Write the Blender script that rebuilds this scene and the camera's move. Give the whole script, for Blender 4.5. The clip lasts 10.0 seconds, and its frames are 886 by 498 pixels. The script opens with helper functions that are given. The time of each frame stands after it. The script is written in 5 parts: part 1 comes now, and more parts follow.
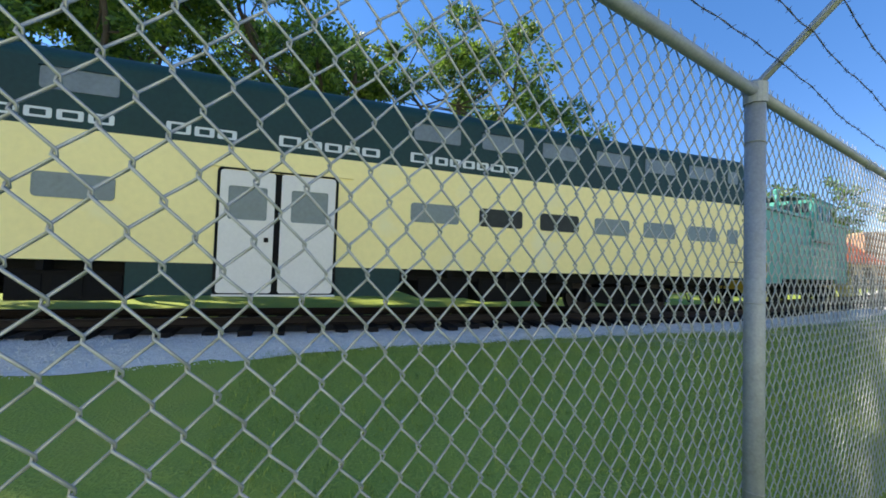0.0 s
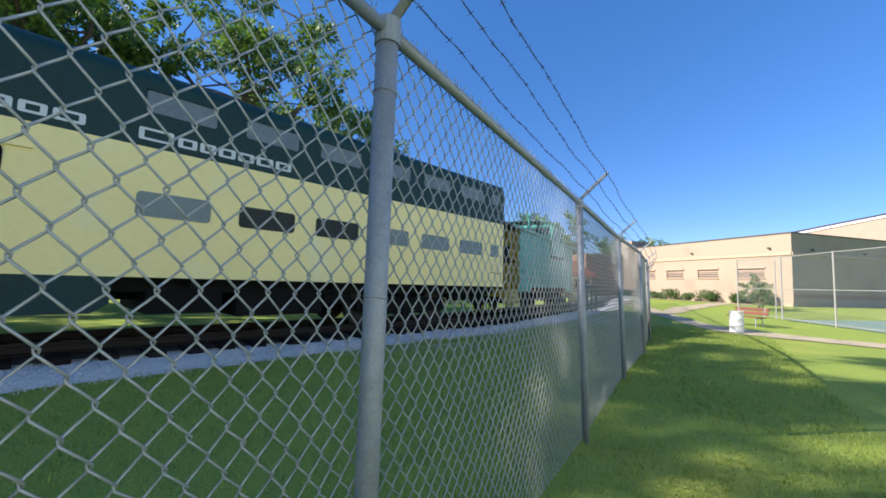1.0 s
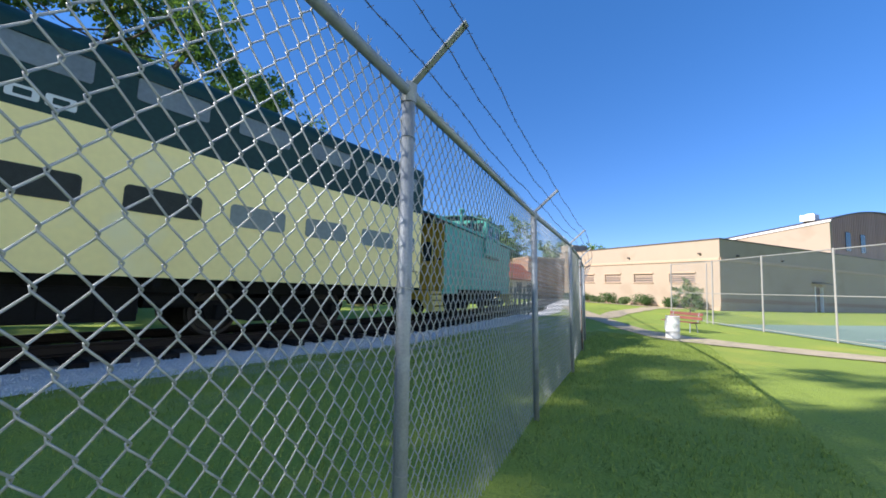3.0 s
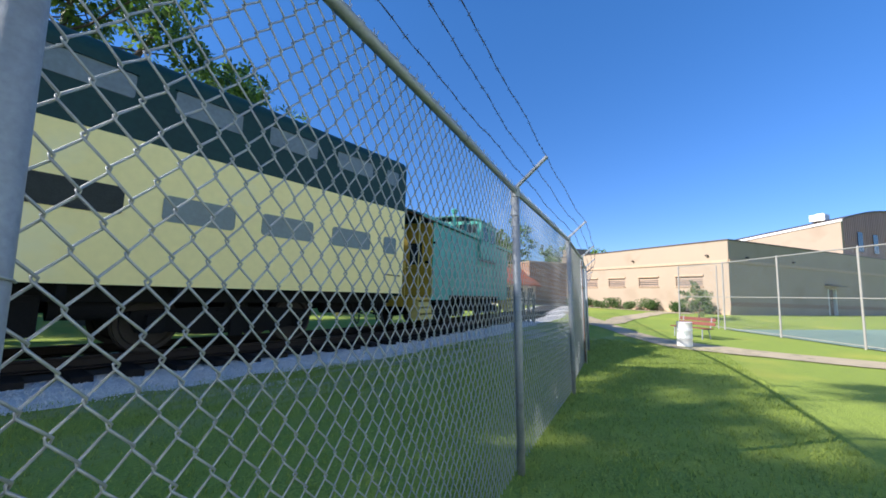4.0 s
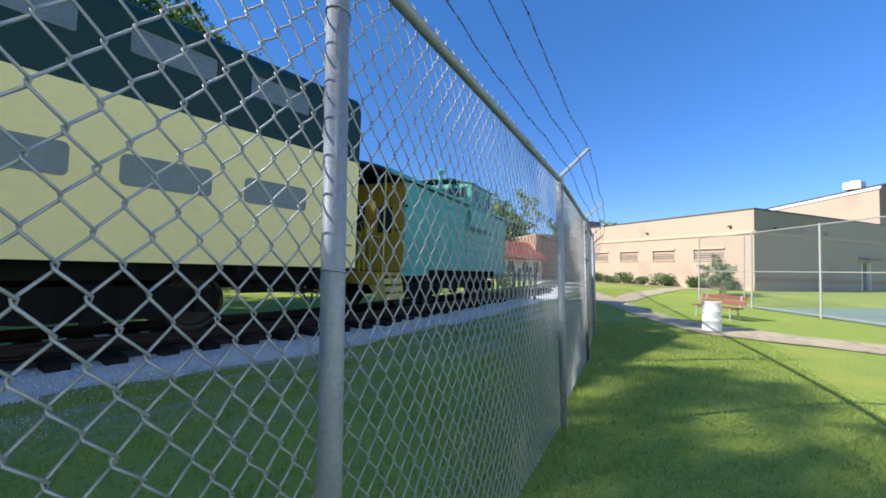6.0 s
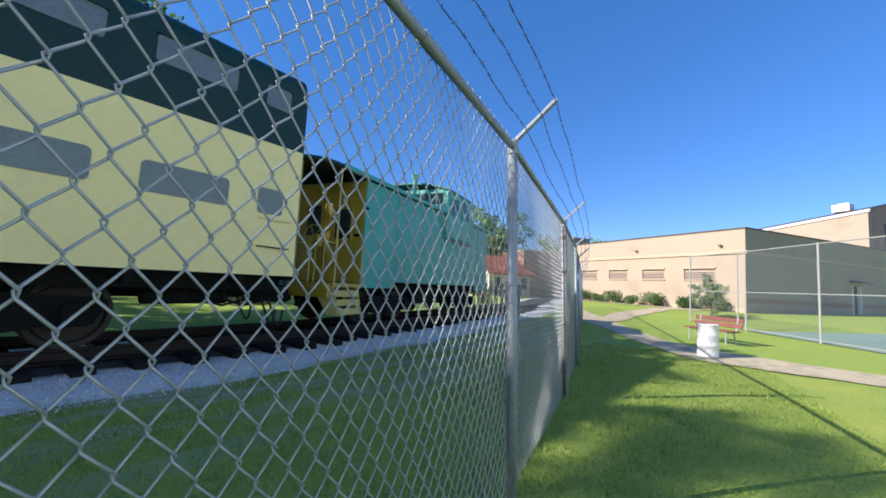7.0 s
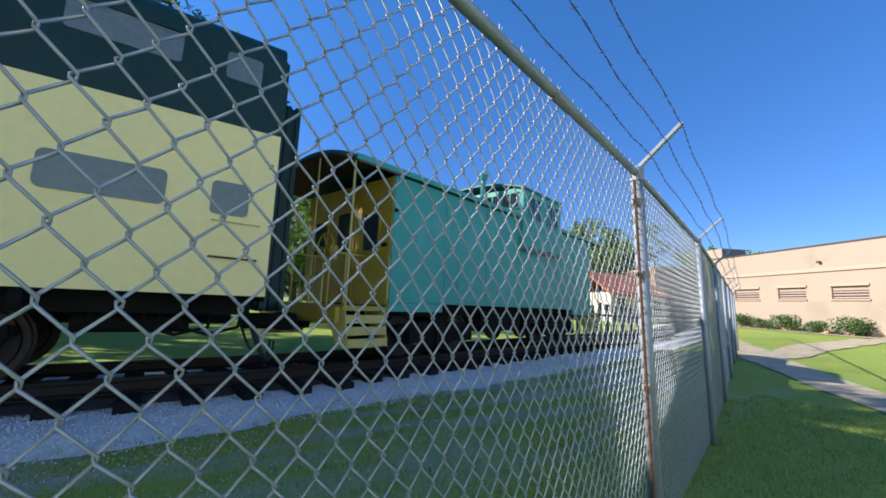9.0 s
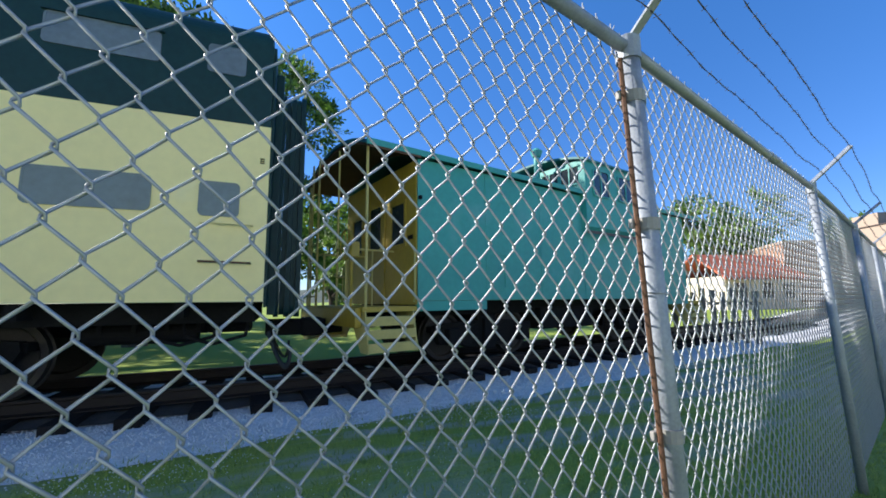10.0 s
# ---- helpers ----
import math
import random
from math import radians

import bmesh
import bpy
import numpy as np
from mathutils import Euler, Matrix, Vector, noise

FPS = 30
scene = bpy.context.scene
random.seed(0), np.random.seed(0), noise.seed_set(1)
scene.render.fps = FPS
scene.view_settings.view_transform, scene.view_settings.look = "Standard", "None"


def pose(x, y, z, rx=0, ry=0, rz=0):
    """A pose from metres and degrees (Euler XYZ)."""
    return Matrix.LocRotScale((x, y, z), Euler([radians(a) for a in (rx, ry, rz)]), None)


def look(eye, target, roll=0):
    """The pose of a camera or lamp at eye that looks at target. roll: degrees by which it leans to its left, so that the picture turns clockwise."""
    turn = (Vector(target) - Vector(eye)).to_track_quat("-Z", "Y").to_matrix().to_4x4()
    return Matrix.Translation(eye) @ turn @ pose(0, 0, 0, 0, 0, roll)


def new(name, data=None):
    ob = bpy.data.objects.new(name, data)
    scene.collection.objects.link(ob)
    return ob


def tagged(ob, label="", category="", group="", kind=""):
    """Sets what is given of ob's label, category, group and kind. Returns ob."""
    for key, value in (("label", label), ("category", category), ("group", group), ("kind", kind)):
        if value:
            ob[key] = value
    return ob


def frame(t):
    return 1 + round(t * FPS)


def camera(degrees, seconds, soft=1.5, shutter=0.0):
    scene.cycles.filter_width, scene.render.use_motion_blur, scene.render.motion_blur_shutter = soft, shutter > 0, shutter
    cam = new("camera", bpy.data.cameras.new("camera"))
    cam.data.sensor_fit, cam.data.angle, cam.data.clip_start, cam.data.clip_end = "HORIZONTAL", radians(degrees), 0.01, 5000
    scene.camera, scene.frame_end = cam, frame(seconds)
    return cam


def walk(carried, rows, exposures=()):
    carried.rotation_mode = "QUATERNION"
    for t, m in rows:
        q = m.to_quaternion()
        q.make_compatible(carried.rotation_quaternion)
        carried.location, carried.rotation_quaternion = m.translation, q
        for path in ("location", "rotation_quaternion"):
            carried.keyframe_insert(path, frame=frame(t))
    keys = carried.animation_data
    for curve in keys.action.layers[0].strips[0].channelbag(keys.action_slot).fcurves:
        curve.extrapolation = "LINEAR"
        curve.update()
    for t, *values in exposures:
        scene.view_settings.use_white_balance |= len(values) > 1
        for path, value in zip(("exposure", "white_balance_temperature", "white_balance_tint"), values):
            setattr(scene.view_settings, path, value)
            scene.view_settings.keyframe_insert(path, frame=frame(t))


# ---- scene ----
cam = camera(96.0, 10.0, soft=1.7)
PATH = [
    (0, (-12.326, -8.11, 1.512), (-11.657, -6.227, 1.584), 1.9),
    (0.5, (-11.863, -8.078, 1.452), (-10.686, -6.466, 1.576), 1.5),
    (1, (-11.321, -8.016, 1.441), (-9.885, -6.633, 1.61), 1.9),
    (1.5, (-10.735, -7.915, 1.451), (-9.194, -6.653, 1.63), 2.6),
    (2, (-10.138, -7.791, 1.431), (-8.555, -6.582, 1.619), 2.8),
    (2.5, (-9.51, -7.647, 1.412), (-7.916, -6.452, 1.592), 2.6),
    (4, (-7.628, -7.101, 1.382), (-6.047, -5.898, 1.608), 1.8),
    (4.5, (-7.045, -6.978, 1.395), (-5.471, -5.763, 1.606), 1.8),
    (5, (-6.379, -6.842, 1.405), (-4.807, -5.618, 1.587), 1.6),
    (5.5, (-5.81, -6.648, 1.403), (-4.237, -5.422, 1.55), 1.5),
    (6, (-5.222, -6.432, 1.402), (-3.66, -5.187, 1.502), 1.7),
    (7.5, (-3.142, -6.014, 1.357), (-1.584, -4.783, 1.595), 4.1),
    (8, (-2.415, -5.858, 1.369), (-0.993, -4.483, 1.665), 4.7),
    (8.5, (-1.756, -5.684, 1.356), (-0.475, -4.174, 1.638), 3.9),
    (9, (-1.119, -5.523, 1.39), (0.02, -3.9, 1.658), 2.5),
    (9.5, (-0.465, -5.363, 1.371), (0.52, -3.64, 1.614), 1.2),
    (10, (0.181, -5.19, 1.37), (0.93, -3.353, 1.623), -0.5),
]
walk(cam, [(t, look(eye, target, roll)) for t, eye, target, roll in PATH], exposures=[(0.0, 1.6, 7100, 14), (1.0, 1.3, 6450, 14), (2.5, 1.22, 6200, 14), (6.5, 1.22, 6200, 14), (8.5, 1.13, 6100, 14), (10.0, 1.28, 6100, 14)])

# ---- world, sun, exposure ----
SUN_UP = radians(30.8)
SUN_TO = Vector((-1.345, 1.0, 0.0)).normalized() * math.cos(SUN_UP) + Vector((0, 0, math.sin(SUN_UP)))
world = bpy.data.worlds.new("world")
scene.world = world
world.use_nodes = True
wn = world.node_tree
sky = wn.nodes.new("ShaderNodeTexSky")
sky.sky_type = 'NISHITA'
sky.sun_disc = False
sky.sun_elevation = SUN_UP
sky.sun_rotation = math.atan2(SUN_TO.x, SUN_TO.y)
sky.air_density, sky.dust_density, sky.ozone_density = 1.0, 0.05, 2.5
sky.altitude = 900.0
deep = wn.nodes.new("ShaderNodeHueSaturation")
deep.inputs["Saturation"].default_value, deep.inputs["Value"].default_value = 1.25, 1.0
deep.inputs["Hue"].default_value = 0.507
wn.links.new(sky.outputs[0], deep.inputs["Color"])
# a clear deep blue that pales only a little towards the horizon
way = wn.nodes.new("ShaderNodeTexCoord")
height_of = wn.nodes.new("ShaderNodeSeparateXYZ")
wn.links.new(way.outputs["Generated"], height_of.inputs[0])
rise = wn.nodes.new("ShaderNodeMapRange")
rise.inputs[1].default_value, rise.inputs[2].default_value = 0.0, 0.6
wn.links.new(height_of.outputs["Z"], rise.inputs[0])
tint = wn.nodes.new("ShaderNodeMix")
tint.data_type = 'RGBA'
tint.inputs["A"].default_value, tint.inputs["B"].default_value = (0.31, 0.34, 0.44, 1), (0.60, 0.68, 0.68, 1)
wn.links.new(rise.outputs[0], tint.inputs["Factor"])
clear = wn.nodes.new("ShaderNodeVectorMath")
clear.operation = 'MULTIPLY'
wn.links.new(deep.outputs[0], clear.inputs[0])
wn.links.new(tint.outputs["Result"], clear.inputs[1])
wn.links.new(clear.outputs[0], wn.nodes["Background"].inputs[0])
wn.nodes["Background"].inputs[1].default_value = 0.15
sun = new("sun", bpy.data.lights.new("sun", 'SUN'))
sun.data.energy, sun.data.angle, sun.data.color = 4.0, radians(0.53), (1.0, 0.93, 0.80)
sun.matrix_world = look(SUN_TO * 60, (0, 0, 0))


# ---- materials ----
def material(name, base, rough=0.6, metal=0.0, vary=0.12, scale=6.0, fine=60.0, bump=0.15, spec=0.5, stain=None, stain_scale=1.2, stain_at=0.62, per_piece=0.0):
    """A surface with colour variation at two scales, a bump and, if asked, stains."""
    m = bpy.data.materials.new(name)
    m.use_nodes = True
    nt = m.node_tree
    n, l = nt.nodes, nt.links
    b = n["Principled BSDF"]
    tc = n.new("ShaderNodeTexCoord")
    big = n.new("ShaderNodeTexNoise")
    big.inputs["Scale"].default_value, big.inputs["Detail"].default_value = scale, 5
    small = n.new("ShaderNodeTexNoise")
    small.inputs["Scale"].default_value, small.inputs["Detail"].default_value = fine, 3
    l.new(tc.outputs["Object"], big.inputs["Vector"])
    l.new(tc.outputs["Object"], small.inputs["Vector"])
    add = n.new("ShaderNodeMath")
    add.operation = 'ADD'
    l.new(big.outputs["Fac"], add.inputs[0])
    l.new(small.outputs["Fac"], add.inputs[1])
    ramp = n.new("ShaderNodeMapRange")
    ramp.inputs[1].default_value, ramp.inputs[2].default_value = 0.6, 1.4
    ramp.inputs[3].default_value, ramp.inputs[4].default_value = 1 - vary, 1 + vary
    l.new(add.outputs[0], ramp.inputs[0])
    val = ramp.outputs[0]
    if per_piece:
        oi = n.new("ShaderNodeObjectInfo")
        pr = n.new("ShaderNodeMapRange")
        pr.inputs[3].default_value, pr.inputs[4].default_value = 1 - per_piece, 1 + per_piece
        l.new(oi.outputs["Random"], pr.inputs[0])
        mu = n.new("ShaderNodeMath")
        mu.operation = 'MULTIPLY'
        l.new(val, mu.inputs[0])
        l.new(pr.outputs[0], mu.inputs[1])
        val = mu.outputs[0]
    col = n.new("ShaderNodeVectorMath")
    col.operation = 'SCALE'
    col.inputs[0].default_value = base
    l.new(val, col.inputs["Scale"])
    out = col.outputs[0]
    if stain:
        st = n.new("ShaderNodeTexNoise")
        st.inputs["Scale"].default_value, st.inputs["Detail"].default_value = stain_scale, 8
        l.new(tc.outputs["Object"], st.inputs["Vector"])
        sr = n.new("ShaderNodeMapRange")
        sr.inputs[1].default_value, sr.inputs[2].default_value = stain_at, stain_at + 0.12
        l.new(st.outputs["Fac"], sr.inputs[0])
        mx = n.new("ShaderNodeMix")
        mx.data_type = 'RGBA'
        l.new(sr.outputs[0], mx.inputs["Factor"])
        l.new(out, mx.inputs["A"])
        mx.inputs["B"].default_value = (*stain, 1)
        out = mx.outputs["Result"]
    l.new(out, b.inputs["Base Color"])
    rr = n.new("ShaderNodeMapRange")
    rr.inputs[3].default_value, rr.inputs[4].default_value = max(0.02, rough - 0.12), min(1, rough + 0.12)
    l.new(big.outputs["Fac"], rr.inputs[0])
    l.new(rr.outputs[0], b.inputs["Roughness"])
    b.inputs["Metallic"].default_value = metal
    b.inputs["Specular IOR Level"].default_value = spec
    if bump:
        bp = n.new("ShaderNodeBump")
        bp.inputs["Strength"].default_value, bp.inputs["Distance"].default_value = bump, 0.01
        l.new(small.outputs["Fac"], bp.inputs["Height"])
        l.new(bp.outputs[0], b.inputs["Normal"])
    return m


def leaf_material(name, a, b_col):
    """Leaves: each its own tone, with some light through them."""
    m = bpy.data.materials.new(name)
    m.use_nodes = True
    n, l = m.node_tree.nodes, m.node_tree.links
    b = n["Principled BSDF"]
    ge = n.new("ShaderNodeNewGeometry")
    mx = n.new("ShaderNodeMix")
    mx.data_type = 'RGBA'
    mx.inputs["A"].default_value, mx.inputs["B"].default_value = (*a, 1), (*b_col, 1)
    l.new(ge.outputs["Random Per Island"], mx.inputs["Factor"])
    l.new(mx.outputs["Result"], b.inputs["Base Color"])
    b.inputs["Roughness"].default_value = 0.55
    tr = n.new("ShaderNodeBsdfTranslucent")
    l.new(mx.outputs["Result"], tr.inputs["Color"])
    ms = n.new("ShaderNodeMixShader")
    ms.inputs[0].default_value = 0.36
    l.new(b.outputs[0], ms.inputs[1])
    l.new(tr.outputs[0], ms.inputs[2])
    l.new(ms.outputs[0], n["Material Output"].inputs[0])
    return m


M_YELLOW = material("cream_yellow_paint", (0.94, 0.79, 0.345), 0.45, vary=0.06, scale=0.7, fine=9, bump=0.03, stain=(0.90, 0.80, 0.44), stain_scale=0.8, stain_at=0.6)
M_GREEN = material("dark_green_paint", (0.009, 0.040, 0.040), 0.5, spec=0.25, vary=0.25, scale=0.8, fine=12, bump=0.04)
M_ROOF = material("dark_green_roof_paint", (0.010, 0.044, 0.044), 0.55, spec=0.25, vary=0.25, scale=1.2, fine=20, bump=0.06)
M_UNDER = material("black_underframe", (0.009, 0.0085, 0.008), 0.9, spec=0.2, vary=0.4, scale=3, fine=30, bump=0.2)
M_WHEEL = material("worn_dark_steel", (0.035, 0.028, 0.024), 0.6, 0.4, vary=0.4, bump=0.2)
M_PANE = material("grey_window_panel", (0.145, 0.195, 0.205), 0.34, vary=0.16, scale=2.0, fine=14, bump=0.0)
M_PANE_UP = material("pale_grey_window_panel", (0.145, 0.18, 0.20), 0.35, vary=0.22, scale=2.5, fine=14, bump=0.0)
M_RUBBER = material("black_rubber_gasket", (0.02, 0.025, 0.026), 0.7, bump=0)
M_WHITE = material("weathered_white_paint", (0.74, 0.71, 0.66), 0.5, vary=0.06, scale=2, fine=20, bump=0.05)
M_LETTER = material("white_lettering_paint", (0.62, 0.66, 0.66), 0.5, vary=0.08, bump=0)
M_TEAL = material("teal_paint", (0.052, 0.335, 0.285), 0.5, vary=0.12, scale=0.9, fine=10, bump=0.05, stain=(0.11, 0.38, 0.35), stain_scale=0.9, stain_at=0.58)
M_TEAL_ROOF = material("dark_teal_roof", (0.03, 0.17, 0.17), 0.6, vary=0.2, bump=0.1)
M_MUSTARD = material("mustard_yellow_paint", (0.42, 0.30, 0.035), 0.5, vary=0.14, scale=2, fine=15, bump=0.06)
M_STEPS = material("pale_yellow_worn_paint", (0.50, 0.42, 0.13), 0.6, vary=0.15, bump=0.1)
M_RUST = material("rusty_steel", (0.13, 0.065, 0.035), 0.8, 0.2, vary=0.35, bump=0.3)
M_RAILTOP = material("rail_steel", (0.022, 0.016, 0.014), 0.6, 0.3, spec=0.3, vary=0.3, bump=0.15)
M_TIE = material("creosoted_timber", (0.013, 0.011, 0.010), 0.9, spec=0.2, vary=0.45, scale=5, fine=40, bump=0.5, per_piece=0.35)
M_BALLAST = material("pale_crushed_stone_bed", (0.66, 0.65, 0.63), 0.9, vary=0.25, scale=9, fine=45, bump=0.9, stain=(0.43, 0.42, 0.38), stain_scale=1.4)
M_DARKBED = material("dark_ballast", (0.06, 0.052, 0.046), 0.95, vary=0.4, scale=8, fine=45, bump=0.9)
M_STONE = material("pale_crushed_stone", (0.66, 0.65, 0.63), 0.85, vary=0.3, scale=20, fine=90, bump=0.4)
M_GALV = material("galvanised_steel", (0.29, 0.32, 0.36), 0.6, 0.35, vary=0.2, scale=14, fine=90, bump=0.12, stain=(0.20, 0.205, 0.215), stain_scale=5)
M_WIRE = material("galvanised_wire", (0.36, 0.38, 0.40), 0.46, 0.5, vary=0.15, scale=8, fine=70, bump=0)
M_OLDGALV = material("weathered_grey_pipe", (0.30, 0.29, 0.27), 0.7, 0.1, vary=0.15, bump=0)
M_BARB = material("dull_barbed_wire", (0.10, 0.10, 0.105), 0.6, 0.5, vary=0.2, bump=0)
M_CONCRETE = material("worn_concrete_path", (0.44, 0.36, 0.235), 0.9, vary=0.22, scale=1.5, fine=30, bump=0.3, stain=(0.24, 0.22, 0.13), stain_scale=2.2, stain_at=0.56)
M_COURT = material("green_court_surface", (0.20, 0.29, 0.22), 0.85, vary=0.1, scale=0.5, fine=20, bump=0.1)
M_COURTBLUE = material("blue_court_surface", (0.20, 0.31, 0.30), 0.85, vary=0.1, scale=0.5, fine=20, bump=0.1)
M_LINE = material("white_court_line", (0.75, 0.75, 0.72), 0.7, bump=0)
M_STUCCO = material("beige_stucco", (0.37, 0.29, 0.215), 0.9, vary=0.07, scale=0.5, fine=25, bump=0.25, stain=(0.33, 0.255, 0.185), stain_scale=0.35, stain_at=0.55)
M_BAND = material("tan_band_paint", (0.46, 0.33, 0.23), 0.85, vary=0.1, bump=0.1)
M_BASE = material("brown_base_course", (0.30, 0.19, 0.14), 0.9, vary=0.15, bump=0.15)
M_COPING = material("dark_metal_coping", (0.10, 0.075, 0.06), 0.5, 0.4, vary=0.1, bump=0)
M_LOUVRE = material("grey_brown_louvre", (0.36, 0.27, 0.21), 0.7, vary=0.15, bump=0)
M_GLASS = material("dark_window_glass", (0.03, 0.04, 0.05), 0.1, vary=0.2, bump=0)
M_RIB = material("brown_ribbed_metal", (0.44, 0.25, 0.19), 0.5, 0.2, vary=0.08, bump=0, per_piece=0.08)
M_TRIM = material("white_metal_trim", (0.78, 0.77, 0.74), 0.45, vary=0.05, bump=0)
# pale so that the added unseen wall throws sunlight back at the coach
M_BOUNCE = material("pale_grey_green_bounce_wall", (0.76, 0.82, 0.79), 0.8, vary=0.06, scale=0.4, fine=20, bump=0.1, stain=(0.58, 0.66, 0.63), stain_scale=0.3)
M_BRICK = material("tan_brown_brick", (0.34, 0.20, 0.13), 0.9, vary=0.25, scale=3, fine=14, bump=0.3, per_piece=0.15)
M_REDROOF = material("red_roof_shingle", (0.44, 0.12, 0.06), 0.8, vary=0.2, scale=5, fine=30, bump=0.3, per_piece=0.15)
M_CREAM = material("cream_house_wall", (0.66, 0.58, 0.46), 0.85, vary=0.08, bump=0.1)
M_BIN = material("white_painted_drum", (0.62, 0.63, 0.61), 0.45, vary=0.08, scale=4, fine=25, bump=0.06, stain=(0.55, 0.56, 0.55), stain_scale=3)
M_BINMARK = material("grey_green_stencil", (0.36, 0.44, 0.42), 0.6, bump=0)
M_BENCH = material("red_brown_bench_boards", (0.17, 0.052, 0.036), 0.6, vary=0.2, bump=0.2, per_piece=0.12)
M_BARK = material("grey_brown_bark", (0.10, 0.075, 0.055), 0.95, vary=0.35, scale=5, fine=30, bump=0.8)
M_HOSE = material("black_cable", (0.012, 0.014, 0.012), 0.7, bump=0)
M_PICKET = material("pale_grey_boards", (0.17, 0.17, 0.155), 0.8, vary=0.15, bump=0.2)
M_LEAF = leaf_material("tree_leaf", (0.028, 0.072, 0.014), (0.21, 0.35, 0.045))
M_SHRUB = leaf_material("shrub_leaf", (0.035, 0.095, 0.022), (0.10, 0.18, 0.04))
M_LIGHTSHRUB = leaf_material("pale_shrub_leaf", (0.10, 0.16, 0.06), (0.19, 0.26, 0.10))
M_BLADE = leaf_material("grass_blade", (0.145, 0.22, 0.040), (0.38, 0.455, 0.088))
M_HILL = material("far_wooded_hill", (0.055, 0.075, 0.045), 1.0, vary=0.4, scale=0.15, fine=1.0, bump=0)


def lawn_material():
    m = bpy.data.materials.new("mown_lawn")
    m.use_nodes = True
    n, l = m.node_tree.nodes, m.node_tree.links
    b = n["Principled BSDF"]
    tc = n.new("ShaderNodeTexCoord")
    outs = []
    for s, d in ((0.35, 4), (3.0, 5), (38.0, 4)):
        t = n.new("ShaderNodeTexNoise")
        t.inputs["Scale"].default_value, t.inputs["Detail"].default_value = s, d
        l.new(tc.outputs["Object"], t.inputs["Vector"])
        outs.append(t.outputs["Fac"])
    def mixed(fac, lo, hi, a, c):
        r = n.new("ShaderNodeMapRange")
        r.inputs[1].default_value, r.inputs[2].default_value = lo, hi
        l.new(fac, r.inputs[0])
        x = n.new("ShaderNodeMix")
        x.data_type = 'RGBA'
        l.new(r.outputs[0], x.inputs["Factor"])
        for key, v in (("A", a), ("B", c)):
            if isinstance(v, tuple):
                x.inputs[key].default_value = (*v, 1)
            else:
                l.new(v, x.inputs[key])
        return x.outputs["Result"]
    fine = mixed(outs[2], 0.3, 0.7, (0.160, 0.230, 0.052), (0.350, 0.430, 0.088))
    mid = mixed(outs[1], 0.35, 0.65, fine, (0.268, 0.348, 0.064))
    dry = mixed(outs[0], 0.55, 0.75, mid, (0.36, 0.38, 0.075))
    # bare stony streaks beside the track bed
    sep = n.new("ShaderNodeSeparateXYZ")
    l.new(tc.outputs["Object"], sep.inputs[0])
    mp = n.new("ShaderNodeMapping")
    mp.inputs["Scale"].default_value = (0.45, 2.6, 1.0)
    mp.inputs["Rotation"].default_value = (0, 0, radians(-8))
    l.new(tc.outputs["Object"], mp.inputs["Vector"])
    sn = n.new("ShaderNodeTexNoise")
    sn.inputs["Scale"].default_value, sn.inputs["Detail"].default_value = 0.9, 6
    l.new(mp.outputs[0], sn.inputs["Vector"])
    fac = None
    for src, lo, hi in ((sep.outputs["Y"], -3.6, -1.2), (sep.outputs["Y"], 3.0, 2.2), (sep.outputs["X"], -9.0, -2.0), (sep.outputs["X"], 11.0, 8.0), (sn.outputs["Fac"], 0.46, 0.60)):
        r = n.new("ShaderNodeMapRange")
        r.inputs[1].default_value, r.inputs[2].default_value = lo, hi
        l.new(src, r.inputs[0])
        if fac is None:
            fac = r.outputs[0]
        else:
            mu = n.new("ShaderNodeMath")
            mu.operation = 'MULTIPLY'
            l.new(fac, mu.inputs[0])
            l.new(r.outputs[0], mu.inputs[1])
            fac = mu.outputs[0]
    bare = mixed(fac, 0.0, 1.25, dry, (0.40, 0.395, 0.37))
    l.new(bare, b.inputs["Base Color"])
    b.inputs["Roughness"].default_value = 0.95
    b.inputs["Specular IOR Level"].default_value = 0.15
    bp = n.new("ShaderNodeBump")
    bp.inputs["Strength"].default_value, bp.inputs["Distance"].default_value = 0.9, 0.03
    l.new(outs[2], bp.inputs["Height"])
    l.new(bp.outputs[0], b.inputs["Normal"])
    return m


M_LAWN = lawn_material()


# ---- mesh helpers ----
def mesh_of(bm, name, mat, smooth=False):
    me = bpy.data.meshes.new(name)
    bm.normal_update()
    bm.to_mesh(me)
    bm.free()
    if mat:
        me.materials.append(mat)
    if smooth:
        me.polygons.foreach_set("use_smooth", [True] * len(me.polygons))
    return me


def raw_mesh(name, verts, faces, mat, smooth=False):
    me = bpy.data.meshes.new(name)
    me.from_pydata(verts, [], faces)
    if mat:
        me.materials.append(mat)
    if smooth:
        me.polygons.foreach_set("use_smooth", [True] * len(me.polygons))
    me.update()
    return me


def part(name, bm, mat, parent, label="", smooth=False):
    ob = new(name, mesh_of(bm, name, mat, smooth))
    ob.parent = parent
    if label:
        ob["label"] = label
    return ob


def part_mesh(name, me, parent, label="", m=None):
    ob = new(name, me)
    ob.parent = parent
    if m is not None:
        ob.matrix_basis = m
    if label:
        ob["label"] = label
    return ob


def thing(name, m, label, category, group="", kind=""):
    ob = new(name)
    ob.empty_display_size = 0.2
    ob.matrix_basis = m
    return tagged(ob, label, category, group, kind)


def B():
    return bmesh.new()


